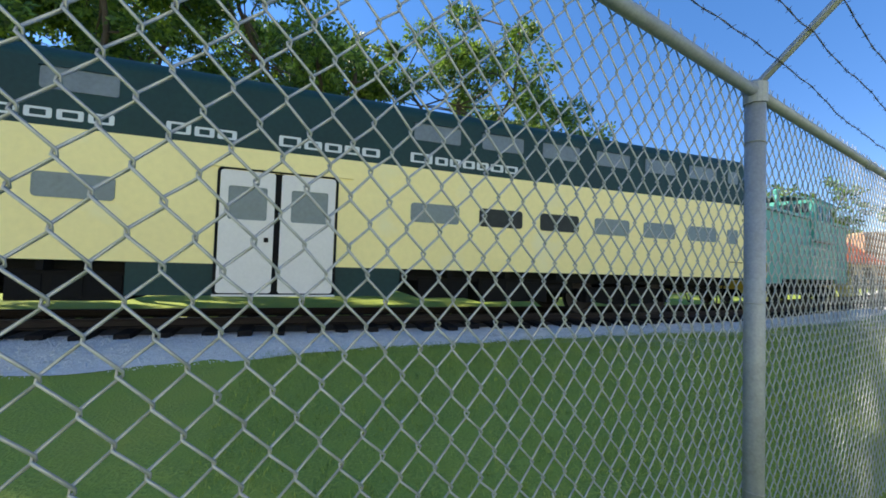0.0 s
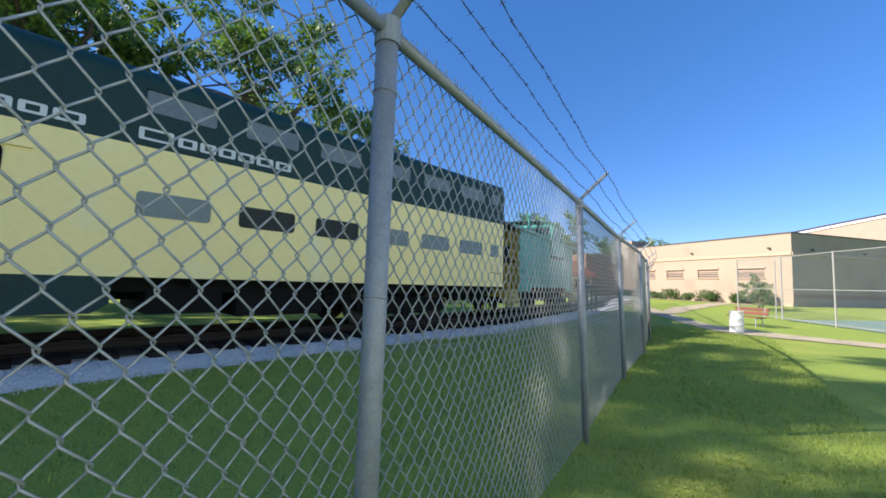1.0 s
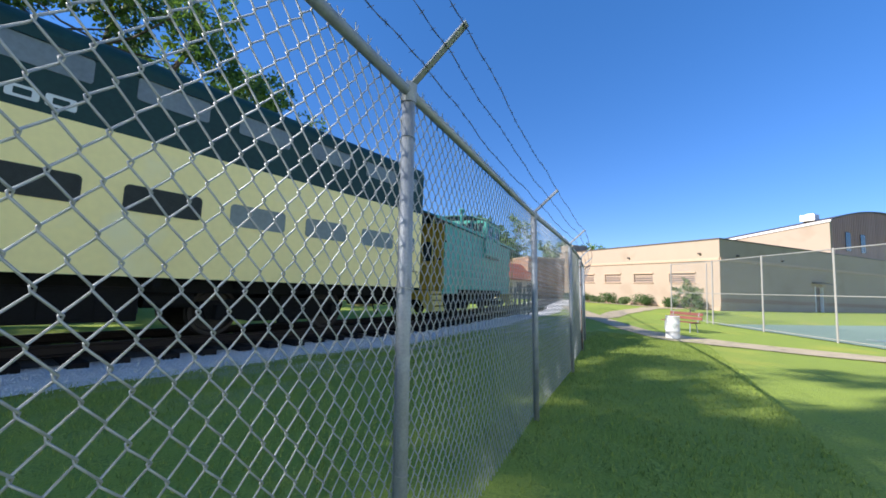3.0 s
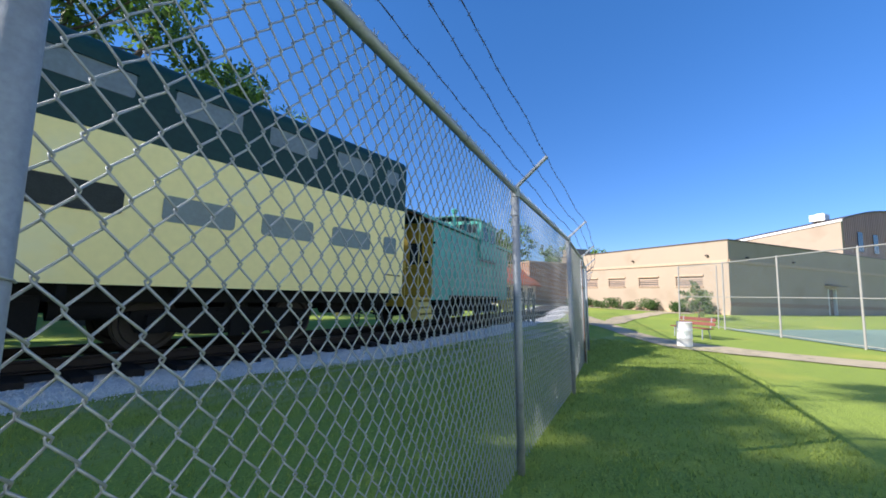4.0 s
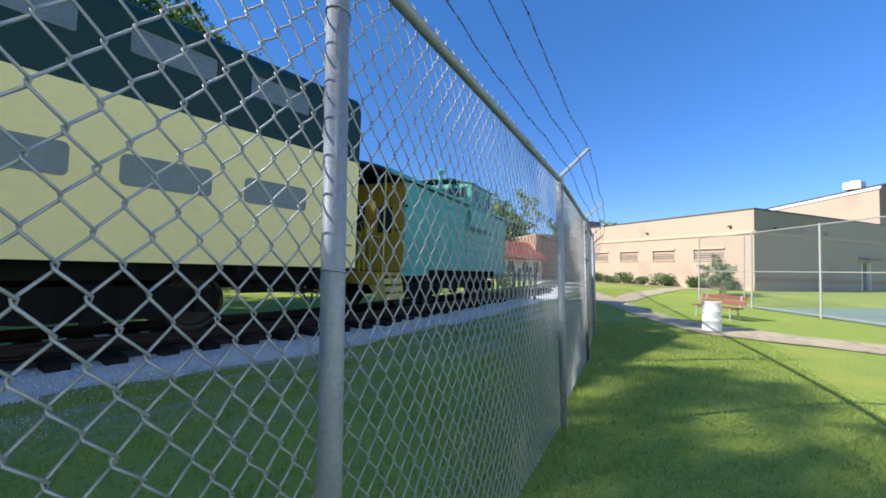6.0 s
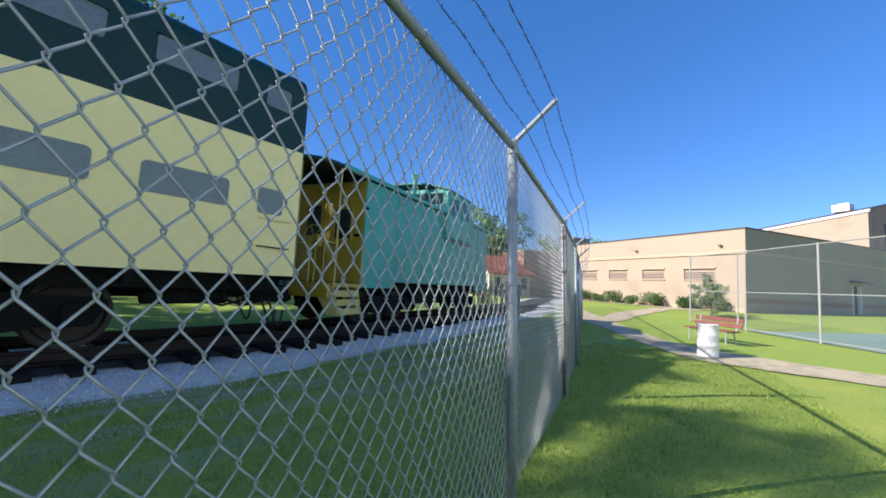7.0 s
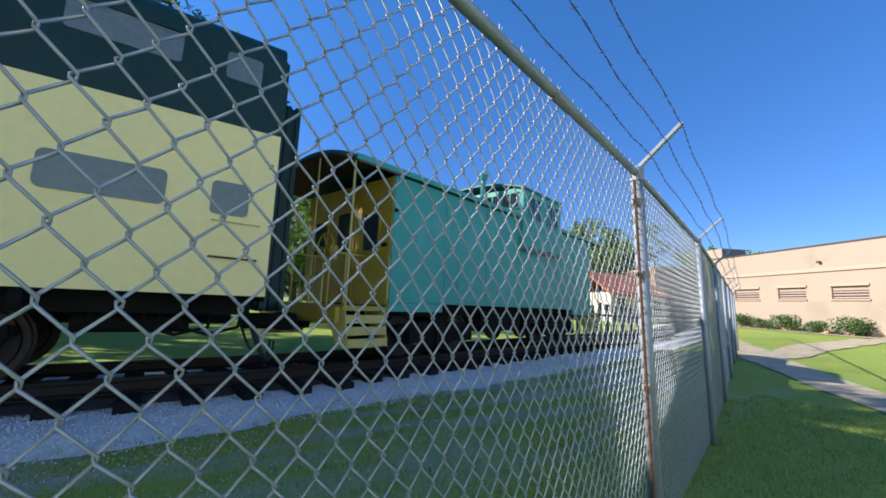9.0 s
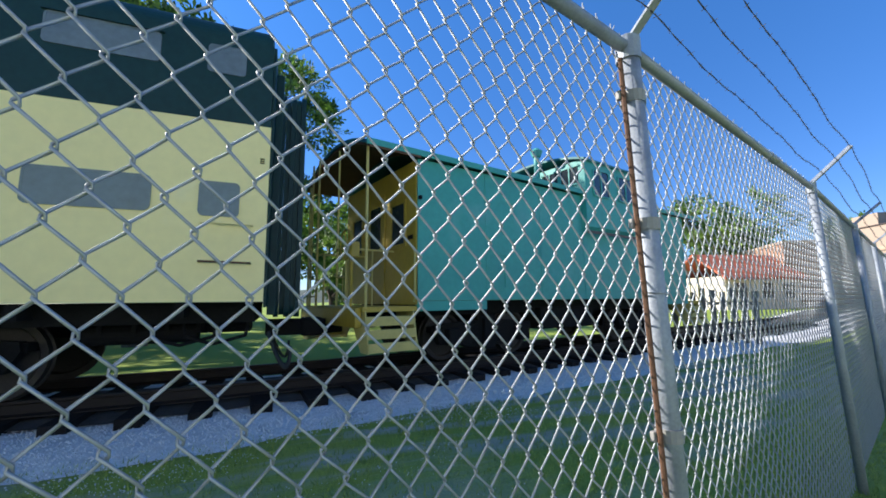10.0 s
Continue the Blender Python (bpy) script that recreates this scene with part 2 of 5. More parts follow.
def box(bm, x0, x1, y0, y1, z0, z1, bevel=0.0, m=None):
    r = bmesh.ops.create_cube(bm, size=1.0, matrix=Matrix.LocRotScale(((x0 + x1) / 2, (y0 + y1) / 2, (z0 + z1) / 2), None, (abs(x1 - x0), abs(y1 - y0), abs(z1 - z0))))
    vs = r["verts"]
    if m is not None:
        bmesh.ops.transform(bm, matrix=m, verts=vs)
    if bevel:
        es = list({e for v in vs for e in v.link_edges})
        bmesh.ops.bevel(bm, geom=es, offset=bevel, segments=2, affect='EDGES', profile=0.6)
    return bm


def rod(bm, a, b, r, seg=10, r2=None, caps=True):
    a, b = Vector(a), Vector(b)
    d = b - a
    q = d.to_track_quat("Z", "Y").to_matrix().to_4x4()
    bmesh.ops.create_cone(bm, cap_ends=caps, segments=seg, radius1=r, radius2=r if r2 is None else r2, depth=d.length, matrix=Matrix.Translation((a + b) / 2) @ q)
    return bm


def bent(bm, pts, r, seg=8):
    for a, b in zip(pts, pts[1:]):
        rod(bm, a, b, r, seg)
    for p in pts[1:-1]:
        bmesh.ops.create_icosphere(bm, subdivisions=1, radius=r * 1.02, matrix=Matrix.Translation(p))
    return bm


def prism(bm, outline, axis, lo, hi):
    """A closed outline of (u, v) swept along an axis: 'x' sweeps (y, z), 'y' sweeps (x, z), 'z' sweeps (x, y)."""
    def at(u, v, w):
        return {'x': (w, u, v), 'y': (u, w, v), 'z': (u, v, w)}[axis]
    a = [bm.verts.new(at(u, v, lo)) for u, v in outline]
    b = [bm.verts.new(at(u, v, hi)) for u, v in outline]
    n = len(a)
    for i in range(n):
        bm.faces.new((a[i], a[(i + 1) % n], b[(i + 1) % n], b[i]))
    bm.faces.new(a[::-1])
    bm.faces.new(b)
    bmesh.ops.recalc_face_normals(bm, faces=bm.faces)
    return bm


def round_rect(u0, u1, v0, v1, r, k=4):
    out = []
    for cu, cv, s in ((u1 - r, v1 - r, 0), (u0 + r, v1 - r, 90), (u0 + r, v0 + r, 180), (u1 - r, v0 + r, 270)):
        for i in range(k + 1):
            a = radians(s + 90 * i / k)
            out.append((cu + r * math.cos(a), cv + r * math.sin(a)))
    return out


def ring(bm, outer, inner, y0, y1):
    """A frame between two outlines of equal length, in x and z, from y0 to y1."""
    n = len(outer)
    v = [[bm.verts.new((u, y, w)) for u, w in o] for y in (y0, y1) for o in (outer, inner)]
    for i in range(n):
        j = (i + 1) % n
        bm.faces.new((v[0][i], v[0][j], v[1][j], v[1][i]))
        bm.faces.new((v[2][i], v[3][i], v[3][j], v[2][j]))
        bm.faces.new((v[0][i], v[2][i], v[2][j], v[0][j]))
        bm.faces.new((v[1][i], v[1][j], v[3][j], v[3][i]))
    bmesh.ops.recalc_face_normals(bm, faces=bm.faces)
    return bm


def tubes(polys, radius, sides):
    """Many thin tubes at once: polys is an array (tubes, points, 3). Returns vertices and faces."""
    p = np.asarray(polys, dtype=float)
    nt, npt, _ = p.shape
    d = np.gradient(p, axis=1)
    d /= np.linalg.norm(d, axis=2, keepdims=True) + 1e-12
    ref = np.array([0.31, 0.93, 0.17])
    u = np.cross(d, ref)
    u /= np.linalg.norm(u, axis=2, keepdims=True) + 1e-12
    w = np.cross(d, u)
    rings = [p + radius * (math.cos(2 * math.pi * k / sides) * u + math.sin(2 * math.pi * k / sides) * w) for k in range(sides)]
    v = np.stack(rings, axis=2).reshape(-1, 3)
    base = (np.arange(nt)[:, None, None] * npt + np.arange(npt - 1)[None, :, None]) * sides
    k = np.arange(sides)[None, None, :]
    k2 = (k + 1) % sides
    f = np.stack([base + k, base + k2, base + sides + k2, base + sides + k], axis=-1).reshape(-1, 4)
    return v, f


def fast_mesh(name, v, f, mat, smooth=False):
    me = bpy.data.meshes.new(name)
    f = np.asarray(f)
    me.vertices.add(len(v))
    me.vertices.foreach_set("co", np.asarray(v, dtype=np.float32).ravel())
    k = f.shape[1]
    me.loops.add(f.size)
    me.loops.foreach_set("vertex_index", f.astype(np.int32).ravel())
    me.polygons.add(len(f))
    me.polygons.foreach_set("loop_start", np.arange(0, f.size, k, dtype=np.int32))
    if smooth:
        me.polygons.foreach_set("use_smooth", np.ones(len(f), dtype=bool))
    me.update(calc_edges=True)
    me.validate()
    if mat:
        me.materials.append(mat)
    return me


# ---- ground ----
def ground_z(x, y):
    low = float(np.interp(x, [1, 4, 9, 14, 20, 30, 45, 120], [0, -0.08, -0.19, -0.13, -0.06, 0.47, 0.6, 1.2]))
    w = min(1.0, max(0.0, (-0.5 - y) / 2.5))
    keep = min(1.0, max(0.0, (x - 13) / 6))
    return low * max(w, keep)


def axis_steps(lo, hi, near_lo, near_hi, fine):
    mid = list(np.arange(near_lo, near_hi + 1e-6, fine))
    a, s = near_lo, fine
    left = []
    while a > lo:
        s *= 1.35
        a -= s
        left.append(max(a, lo))
    b, s = near_hi, fine
    right = []
    while b < hi:
        s *= 1.35
        b += s
        right.append(min(b, hi))
    return left[::-1] + mid + right


xs = axis_steps(-900, 1500, -20, 34, 0.5)
ys = axis_steps(-1200, 1200, -14, 6, 0.5)
gv = [(x, y, ground_z(x, y) + (0.02 * noise.noise(Vector((x * 0.7, y * 0.7, 0))) if abs(x) < 60 and abs(y) < 60 else 0)) for x in xs for y in ys]
gf = [(i * len(ys) + j, (i + 1) * len(ys) + j, (i + 1) * len(ys) + j + 1, i * len(ys) + j + 1) for i in range(len(xs) - 1) for j in range(len(ys) - 1)]
ground = new("ground", raw_mesh("ground", gv, gf, M_LAWN, True))
tagged(ground, "mown green lawn with drier patches", "lawn", kind="structure")


def track_y(x):
    """The centre line of the track: straight under the coach, then bending away."""
    s = min(1.0, max(0.0, (x + 3.0) / 6.5))
    slope_end = math.tan(radians(13))
    if x <= -3.0:
        return 1.55
    if x <= 3.5:
        return 1.55 + slope_end * 6.5 * (s ** 3 - s ** 4 / 2)
    return 1.55 + slope_end * 3.25 + slope_end * (x - 3.5)


def track_angle(x):
    return math.atan2(track_y(x + 0.05) - track_y(x - 0.05), 0.1)


def strip(name, mat, left, right, xs_, lift, label, category, rows=6, rough_edge=0.0):
    v, f = [], []
    for i, x in enumerate(xs_):
        for j in range(rows + 1):
            k = j / rows
            y = left(x) * (1 - k) + right(x) * k
            y += rough_edge * noise.noise(Vector((x * 1.3, y, 3.0))) if j in (0, rows) else 0
            v.append((x, y, ground_z(x, y) + lift(k, x, y)))
    for i in range(len(xs_) - 1):
        for j in range(rows):
            a = i * (rows + 1) + j
            f.append((a, a + rows + 1, a + rows + 2, a + 1))
    ob = new(name, raw_mesh(name, v, f, mat, True))
    return tagged(ob, label, category, kind="structure")


def ballast_near(x):
    return float(np.interp(x, [-30, -15.5, -13.8, -11.6, -7, -4, -1.5, 0.4, 2.2, 5, 40], [-2.0, -1.9, -1.7, -1.15, -0.9, -0.75, -0.95, -0.6, -0.3, 0.0, 8.0]))


def ballast_lift(k, x, y):
    edge = min(k, 1 - k) * 5
    return 0.006 + 0.034 * min(1, edge) + 0.016 * noise.noise(Vector((x * 5, y * 5, 0))) * min(1, edge * 3)


def dark_edge(side):
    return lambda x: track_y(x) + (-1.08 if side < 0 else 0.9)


strip("ballast_bed", M_BALLAST, ballast_near, lambda x: track_y(x) + 1.5, list(np.arange(-34, 42, 0.16)), ballast_lift, "pale grey crushed stone track bed", "ballast", rows=34, rough_edge=0.25)

# a darker stone strip laid over the pale bed along both rails
strip("ballast_centre", M_DARKBED, dark_edge(-1), dark_edge(1), list(np.arange(-34, 42, 0.3)), lambda k, x, y: 0.060 + 0.03 * min(1, min(k, 1 - k) * 6) + 0.012 * noise.noise(Vector((x * 6, y * 6, 1))), "dark stone under and beside the rails", "ballast", rows=12, rough_edge=0.16)

# ---- track ----
RAIL_TOP = 0.31
track = thing("railroad_track", pose(0, 0, 0), "railroad track with rusty rails on dark timber ties", "railroad track")
RAIL_PROFILE = [(-0.07, 0), (0.07, 0), (0.07, 0.015), (0.012, 0.035), (0.012, 0.13), (0.036, 0.145), (0.036, 0.175), (-0.036, 0.175), (-0.036, 0.145), (-0.012, 0.13), (-0.012, 0.035), (-0.07, 0.015)]
for side in (-1, 1):
    v, f = [], []
    stations = list(np.arange(-34, 42, 0.5))
    for x in stations:
        a = track_angle(x)
        for u, w in RAIL_PROFILE:
            o = side * 0.755 + u
            v.append((x - math.sin(a) * o, track_y(x) + math.cos(a) * o, RAIL_TOP - 0.175 + w))
    n = len(RAIL_PROFILE)
    f = [(i * n + j, (i + 1) * n + j, (i + 1) * n + (j + 1) % n, i * n + (j + 1) % n) for i in range(len(stations) - 1) for j in range(n)]
    part_mesh("rail", raw_mesh("rail", v, f, M_RAILTOP), track)
tie_bm = B()
box(tie_bm, -0.12, 0.12, -1.38, 1.38, -0.17, 0.0, 0.012)
tie_mesh = mesh_of(tie_bm, "tie", M_TIE)
rng = random.Random(4)
x = -33.0
while x < 34:
    a = math.degrees(track_angle(x))
    part_mesh("tie", tie_mesh, track, m=pose(x, track_y(x) + rng.uniform(-0.10, 0.08), 0.140 + rng.uniform(-0.014, 0.008), rng.uniform(-0.6, 0.6), 0, a + rng.uniform(-2.5, 2.5)))
    x += 0.6 + rng.uniform(-0.03, 0.03)

# loose stones on the bed
sv, sf = [], []
base_oct = np.array([(1, 0, 0), (-1, 0, 0), (0, 1, 0), (0, -1, 0), (0, 0, 1), (0, 0, -1)], dtype=float)
oct_f = np.array([(0, 2, 4), (2, 1, 4), (1, 3, 4), (3, 0, 4), (2, 0, 5), (1, 2, 5), (3, 1, 5), (0, 3, 5)])
rs = np.random.RandomState(5)
count = 0
for i in range(52000):
    x = rs.uniform(-19, 9)
    lo = ballast_near(x)
    y = rs.uniform(lo - 0.15, track_y(x) - 0.95)
    if i % 3 == 0:
        x = rs.uniform(-5, 7)
        lo = ballast_near(x)
        y = lo - abs(rs.normal(0, 0.8))
        if y < -2.6 or i % 6 == 0 or noise.noise(Vector((x * 0.5, y * 2.2, 4))) < 0.08:
            continue
    elif y < lo + 0.2 and rs.rand() < 0.6:
        continue
    r = rs.uniform(0.005, 0.014) if i % 3 else rs.uniform(0.003, 0.007)
    p = base_oct * (r * rs.uniform(0.6, 1.3, (6, 1)))
    t = rs.uniform(0, 6.28)
    c, s = math.cos(t), math.sin(t)
    p = p @ np.array([[c, -s, 0], [s, c, 0.2], [0, -0.2, 1]])
    k = (y - lo) / (track_y(x) + 1.5 - lo)
    sv.append(p + (x, y, ground_z(x, y) + 0.006 + 0.034 * min(1, max(0, k * 5)) + 0.004))
    sf.append(oct_f + 6 * count)
    count += 1
stones = new("ballast_stones", fast_mesh("ballast_stones", np.concatenate(sv), np.concatenate(sf), M_STONE))
tagged(stones, "loose pale crushed stones along the track", "gravel", kind="stuff")


# ---- coach ----
def wheel_into(parent, x, y, z, r, width=0.13):
    bm = B()
    prof = [(0, 0.06), (r * 0.25, 0.075), (r * 0.3, 0.03), (r * 0.8, 0.02), (r * 0.86, 0.065), (r, 0.065), (r, -0.04), (r + 0.025, -0.045), (r + 0.025, -0.065), (r * 0.86, -0.065), (r * 0.8, -0.02), (0, -0.03)]
    seg = 28
    rows = [[bm.verts.new((q * math.cos(2 * math.pi * k / seg), w, q * math.sin(2 * math.pi * k / seg))) for k in range(seg)] for q, w in prof[1:-1]]
    for a, b in zip(rows, rows[1:]):
        for k in range(seg):
            bm.faces.new((a[k], a[(k + 1) % seg], b[(k + 1) % seg], b[k]))
    bm.faces.new(rows[0])
    bm.faces.new(rows[-1][::-1])
    bmesh.ops.recalc_face_normals(bm, faces=bm.faces)
    ob = part("wheel", bm, M_WHEEL, parent, smooth=False)
    return ob


def truck_into(parent, x, yc, wheelbase, r, yaw=0.0):
    """A four-wheel truck standing on the rails; its frame is the part, its wheels and springs are under it."""
    zc = RAIL_TOP + r
    bm = B()
    for s in (-1, 1):
        y = s * 1.0
        h = wheelbase / 2
        prism(bm, [(-h - 0.32, zc + 0.1), (-h - 0.3, zc + 0.2), (-h * 0.55, zc + 0.26), (h * 0.55, zc + 0.26), (h + 0.3, zc + 0.2), (h + 0.32, zc + 0.1), (h + 0.2, zc - 0.13), (h - 0.2, zc - 0.13), (h * 0.5, zc - 0.2), (-h * 0.5, zc - 0.2), (-h + 0.2, zc - 0.13), (-h - 0.2, zc - 0.13)], 'y', y - 0.07, y + 0.07)
        for e in (-1, 1):
            box(bm, e * h - 0.13, e * h + 0.13, y + s * 0.05, y + s * 0.22, zc - 0.14, zc + 0.15, 0.03)
        box(bm, -0.12, 0.12, y + s * 0.06, y + s * 0.14, zc - 0.26, zc + 0.3, 0.02)
    box(bm, -0.22, 0.22, -1.05, 1.05, zc + 0.02, zc + 0.36, 0.03)
    for e in (-1, 1):
        rod(bm, (e * wheelbase / 2, -0.75, zc), (e * wheelbase / 2, 0.75, zc), 0.075, 12)
        box(bm, e * (wheelbase / 2 + 0.3) - 0.05, e * (wheelbase / 2 + 0.3) + 0.05, -1.0, 1.0, zc + 0.08, zc + 0.18)
    tr = part("truck", bm, M_UNDER, parent, "black cast steel truck frame")
    tr.matrix_basis = pose(x, yc, 0, 0, 0, yaw)
    for e in (-1, 1):
        for s in (-1, 1):
            w = wheel_into(tr, 0, 0, 0, r)
            w.matrix_basis = pose(e * wheelbase / 2, s * 0.755, zc, 0, 0, 0 if s > 0 else 180)
    for s in (-1, 1):
        for e in (-0.3, 0.3):
            bm = B()
            pts = [(e + 0.09 * math.cos(k * 0.7), s * 1.0 + 0.09 * math.sin(k * 0.7), zc - 0.19 + k * 0.0095) for k in range(46)]
            v, fa = tubes([pts], 0.016, 6)
            bm.free()
            part_mesh("spring", fast_mesh("spring", v, fa, M_UNDER), tr)
    return tr


LEN, WID = 25.9, 3.1
coach = thing("bilevel_passenger_coach", pose(0, 0, 0), "cream yellow and dark green two-level passenger railcar on the track", "railcar")
bm = B()
box(bm, -LEN, 0, 0, WID, 1.369, 3.516)
part("lower_body", bm, M_YELLOW, coach, "cream yellow painted steel side")
bm = B()
box(bm, -LEN, -0.004, -0.004, WID + 0.004, 3.516, 4.6)
part("upper_body", bm, M_GREEN, coach, "dark green painted steel upper side")
arc = []
for k in range(9):
    a = radians(180 - 90 * k / 8 * 0.86)
    arc.append((0.3 + 0.304 * math.cos(a), 4.6 + 0.29 * math.sin(a)))
for k in range(1, 12):
    q = k / 12
    arc.append((0.36 + (WID - 0.72) * q, 4.885 + 0.17 * (1 - (2 * q - 1) ** 2)))
arc += [(WID - y, z) for y, z in reversed(arc[:9])]
bm = B()
prism(bm, arc, 'x', -LEN, -0.02)
part("roof", bm, M_ROOF, coach, "dark green rounded steel roof")
bm = B()
box(bm, -LEN + 0.1, -0.1, 0.35, WID - 0.35, 1.12, 1.365)
box(bm, -LEN + 0.3, -0.2, 1.2, 1.9, 0.95, 1.2)
for k in range(18):
    box(bm, -LEN + 1.2 + k * 1.4, -LEN + 1.3 + k * 1.4, 0.05, WID - 0.05, 1.2, 1.36)
part("underframe", bm, M_UNDER, coach, "black steel underframe")
# end wall with buffer and diaphragm
bm = B()
box(bm, 0.0, 0.03, 0.03, WID - 0.03, 1.3, 4.6)
for y in (0.55, WID - 0.55):
    box(bm, 0.03, 0.13, y - 0.07, y + 0.07, 1.2, 4.5, 0.01)
part("end_wall", bm, M_GREEN, coach, "dark green end wall")
# pleats laid out in x and z, then turned to face along the coach
turned = Matrix(((0, 1, 0, 0), (1, 0, 0, 0), (0, 0, 1, 0), (0, 0, 0, 1)))
for k in range(6):
    bm = B()
    x0 = 0.03 + 0.07 * k
    g = 0.0 if k % 2 else 0.03
    ring(bm, round_rect(0.88 + g, 2.22 - g, 1.15 + g, 4.45 - g, 0.12), round_rect(1.12, 1.98, 1.3, 3.7, 0.1), x0, x0 + 0.066)
    bmesh.ops.transform(bm, matrix=turned, verts=bm.verts)
    bmesh.ops.recalc_face_normals(bm, faces=bm.faces)
    part("diaphragm_pleat", bm, M_GREEN, coach)
bm = B()
box(bm, 0.0, 0.62, 1.4, 1.7, 0.86, 1.1, 0.03)
box(bm, 0.5, 0.82, 1.37, 1.73, 0.84, 1.12, 0.05)
part("coupler", bm, M_UNDER, coach, "black steel coupler")
for y, s in ((1.05, 1), (2.0, -1), (0.8, 1)):
    bm = B()
    pts = [(0.05 + 0.3 * math.sin(k / 10 * math.pi * 0.5), y + s * 0.02 * k / 10, 0.95 - 0.48 * math.sin(k / 10 * math.pi * 0.85)) for k in range(11)]
    bent(bm, pts, 0.022, 6)
    part("air_hose", bm, M_RUBBER, coach)
for x0 in (-0.9, -1.25):
    bm = B()
    bent(bm, [(x0, 0.5, 1.3), (x0 + 0.05, 0.48, 0.95), (x0 + 0.35, 0.48, 0.86), (x0 + 0.7, 0.5, 0.95), (x0 + 0.75, 0.5, 1.3)], 0.02, 6)
    part("pipe_loop", bm, M_UNDER, coach)
truck_into(coach, -3.95, 1.55, 2.6, 0.457)
truck_into(coach, -LEN + 3.95, 1.55, 2.6, 0.457)


def equipment(x0, x1, z0, y0=0.28, y1=2.8):
    b = B()
    box(b, x0, x1, y0, y1, z0, 1.2, 0.03)
    k = max(1, int((x1 - x0) / 0.55))
    for i in range(k):
        a = x0 + (x1 - x0) * (i + 0.12) / k
        c = x0 + (x1 - x0) * (i + 0.88) / k
        box(b, a, c, y0 - 0.02, y0, z0 + 0.06, 1.12, 0.008)
    return part("equipment_box", b, M_UNDER, coach)


equipment(-16.8, -15.15, 0.68)
equipment(-9.9, -8.7, 0.74)
equipment(-8.45, -6.6, 0.66)
equipment(-20.2, -17.4, 0.70)
for y in (0.55, 2.5):
    bm = B()
    rod(bm, (-6.5, y, 1.0), (-5.75, y, 1.0), 0.15, 16)
    part("air_tank", bm, M_UNDER, coach)
bm = B()
rod(bm, (-1.9, 0.75, 1.0), (-0.75, 0.75, 1.0), 0.13, 14)
for k in range(4):
    box(bm, -1.75 + 0.33 * k, -1.70 + 0.33 * k, 0.6, 0.9, 1.0, 1.2)
part("brake_cylinder", bm, M_UNDER, coach)
# skirt on either side of the doors
bm = B()
prism(bm, [(-15.1, 0.80), (-13.78, 0.80), (-13.78, 1.366), (-15.1, 1.366)], 'y', 0.004, 0.06)
prism(bm, [(-11.7, 0.80), (-10.62, 0.80), (-10.40, 0.95), (-10.38, 1.366), (-11.7, 1.366)], 'y', 0.004, 0.06)
box(bm, -13.78, -11.7, 0.10, 0.4, 0.80, 1.366)
part("skirt", bm, M_GREEN, coach, "dark green steel skirt")


def coach_window(x0, x1, z0, z1, mat, label, r=0.055):
    b = B()
    prism(b, round_rect(x0, x1, z0, z1, r), 'y', -0.012, 0.02)
    w = part("window", b, mat, coach, label)
    b = B()
    ring(b, round_rect(x0 - 0.018, x1 + 0.018, z0 - 0.018, z1 + 0.018, r + 0.018), round_rect(x0 + 0.004, x1 - 0.004, z0 + 0.004, z1 - 0.004, r), -0.016, 0.004)
    part("gasket", b, M_RUBBER if mat is dark_pane else mat, w)
    return w


dark_pane = material("dark_tinted_window", (0.030, 0.038, 0.038), 0.35, spec=0.12, vary=0.3, bump=0)
lefts = [-2.26 - 1.583 * k for k in range(6)] + [-16.38 - 1.583 * k for k in range(5)]
for k, x0 in enumerate(lefts):
    coach_window(x0, x0 + 1.06, 2.385, 2.755, dark_pane if k in (3, 4) else M_PANE, "grey fixed window panel")
    coach_window(x0 + 0.02, x0 + 1.04, 4.13, 4.455, M_PANE_UP, "pale grey upper window panel", 0.03)
    bm = B()
    prism(bm, [(-0.04, 4.475), (0.0, 4.50), (0.0, 4.47)], 'x', x0 - 0.02, x0 + 1.08)
    part("drip_rail", bm, M_ROOF, coach)
coach_window(-0.71, -0.325, 2.37, 2.745, M_PANE, "small grey window panel", 0.04)
coach_window(-0.71, -0.33, 4.13, 4.45, M_PANE_UP, "small pale grey upper window panel", 0.03)
for z0 in (2.275, 1.825):
    bm = B()
    bent(bm, [(-0.68, 0.0, z0), (-0.68, -0.05, z0), (-0.16, -0.05, z0 - 0.01), (-0.16, 0.0, z0 - 0.01)], 0.012, 8)
    part("grab_iron", bm, M_YELLOW if z0 > 2 else M_RUST, coach, "cream painted grab iron" if z0 > 2 else "rusty brown grab iron")
bm = B()
for k in range(3):
    box(bm, -0.105, -0.055, -0.006, 0.0, 3.04 + k * 0.025, 3.055 + k * 0.025)
part("stencil_mark", bm, M_UNDER, coach)

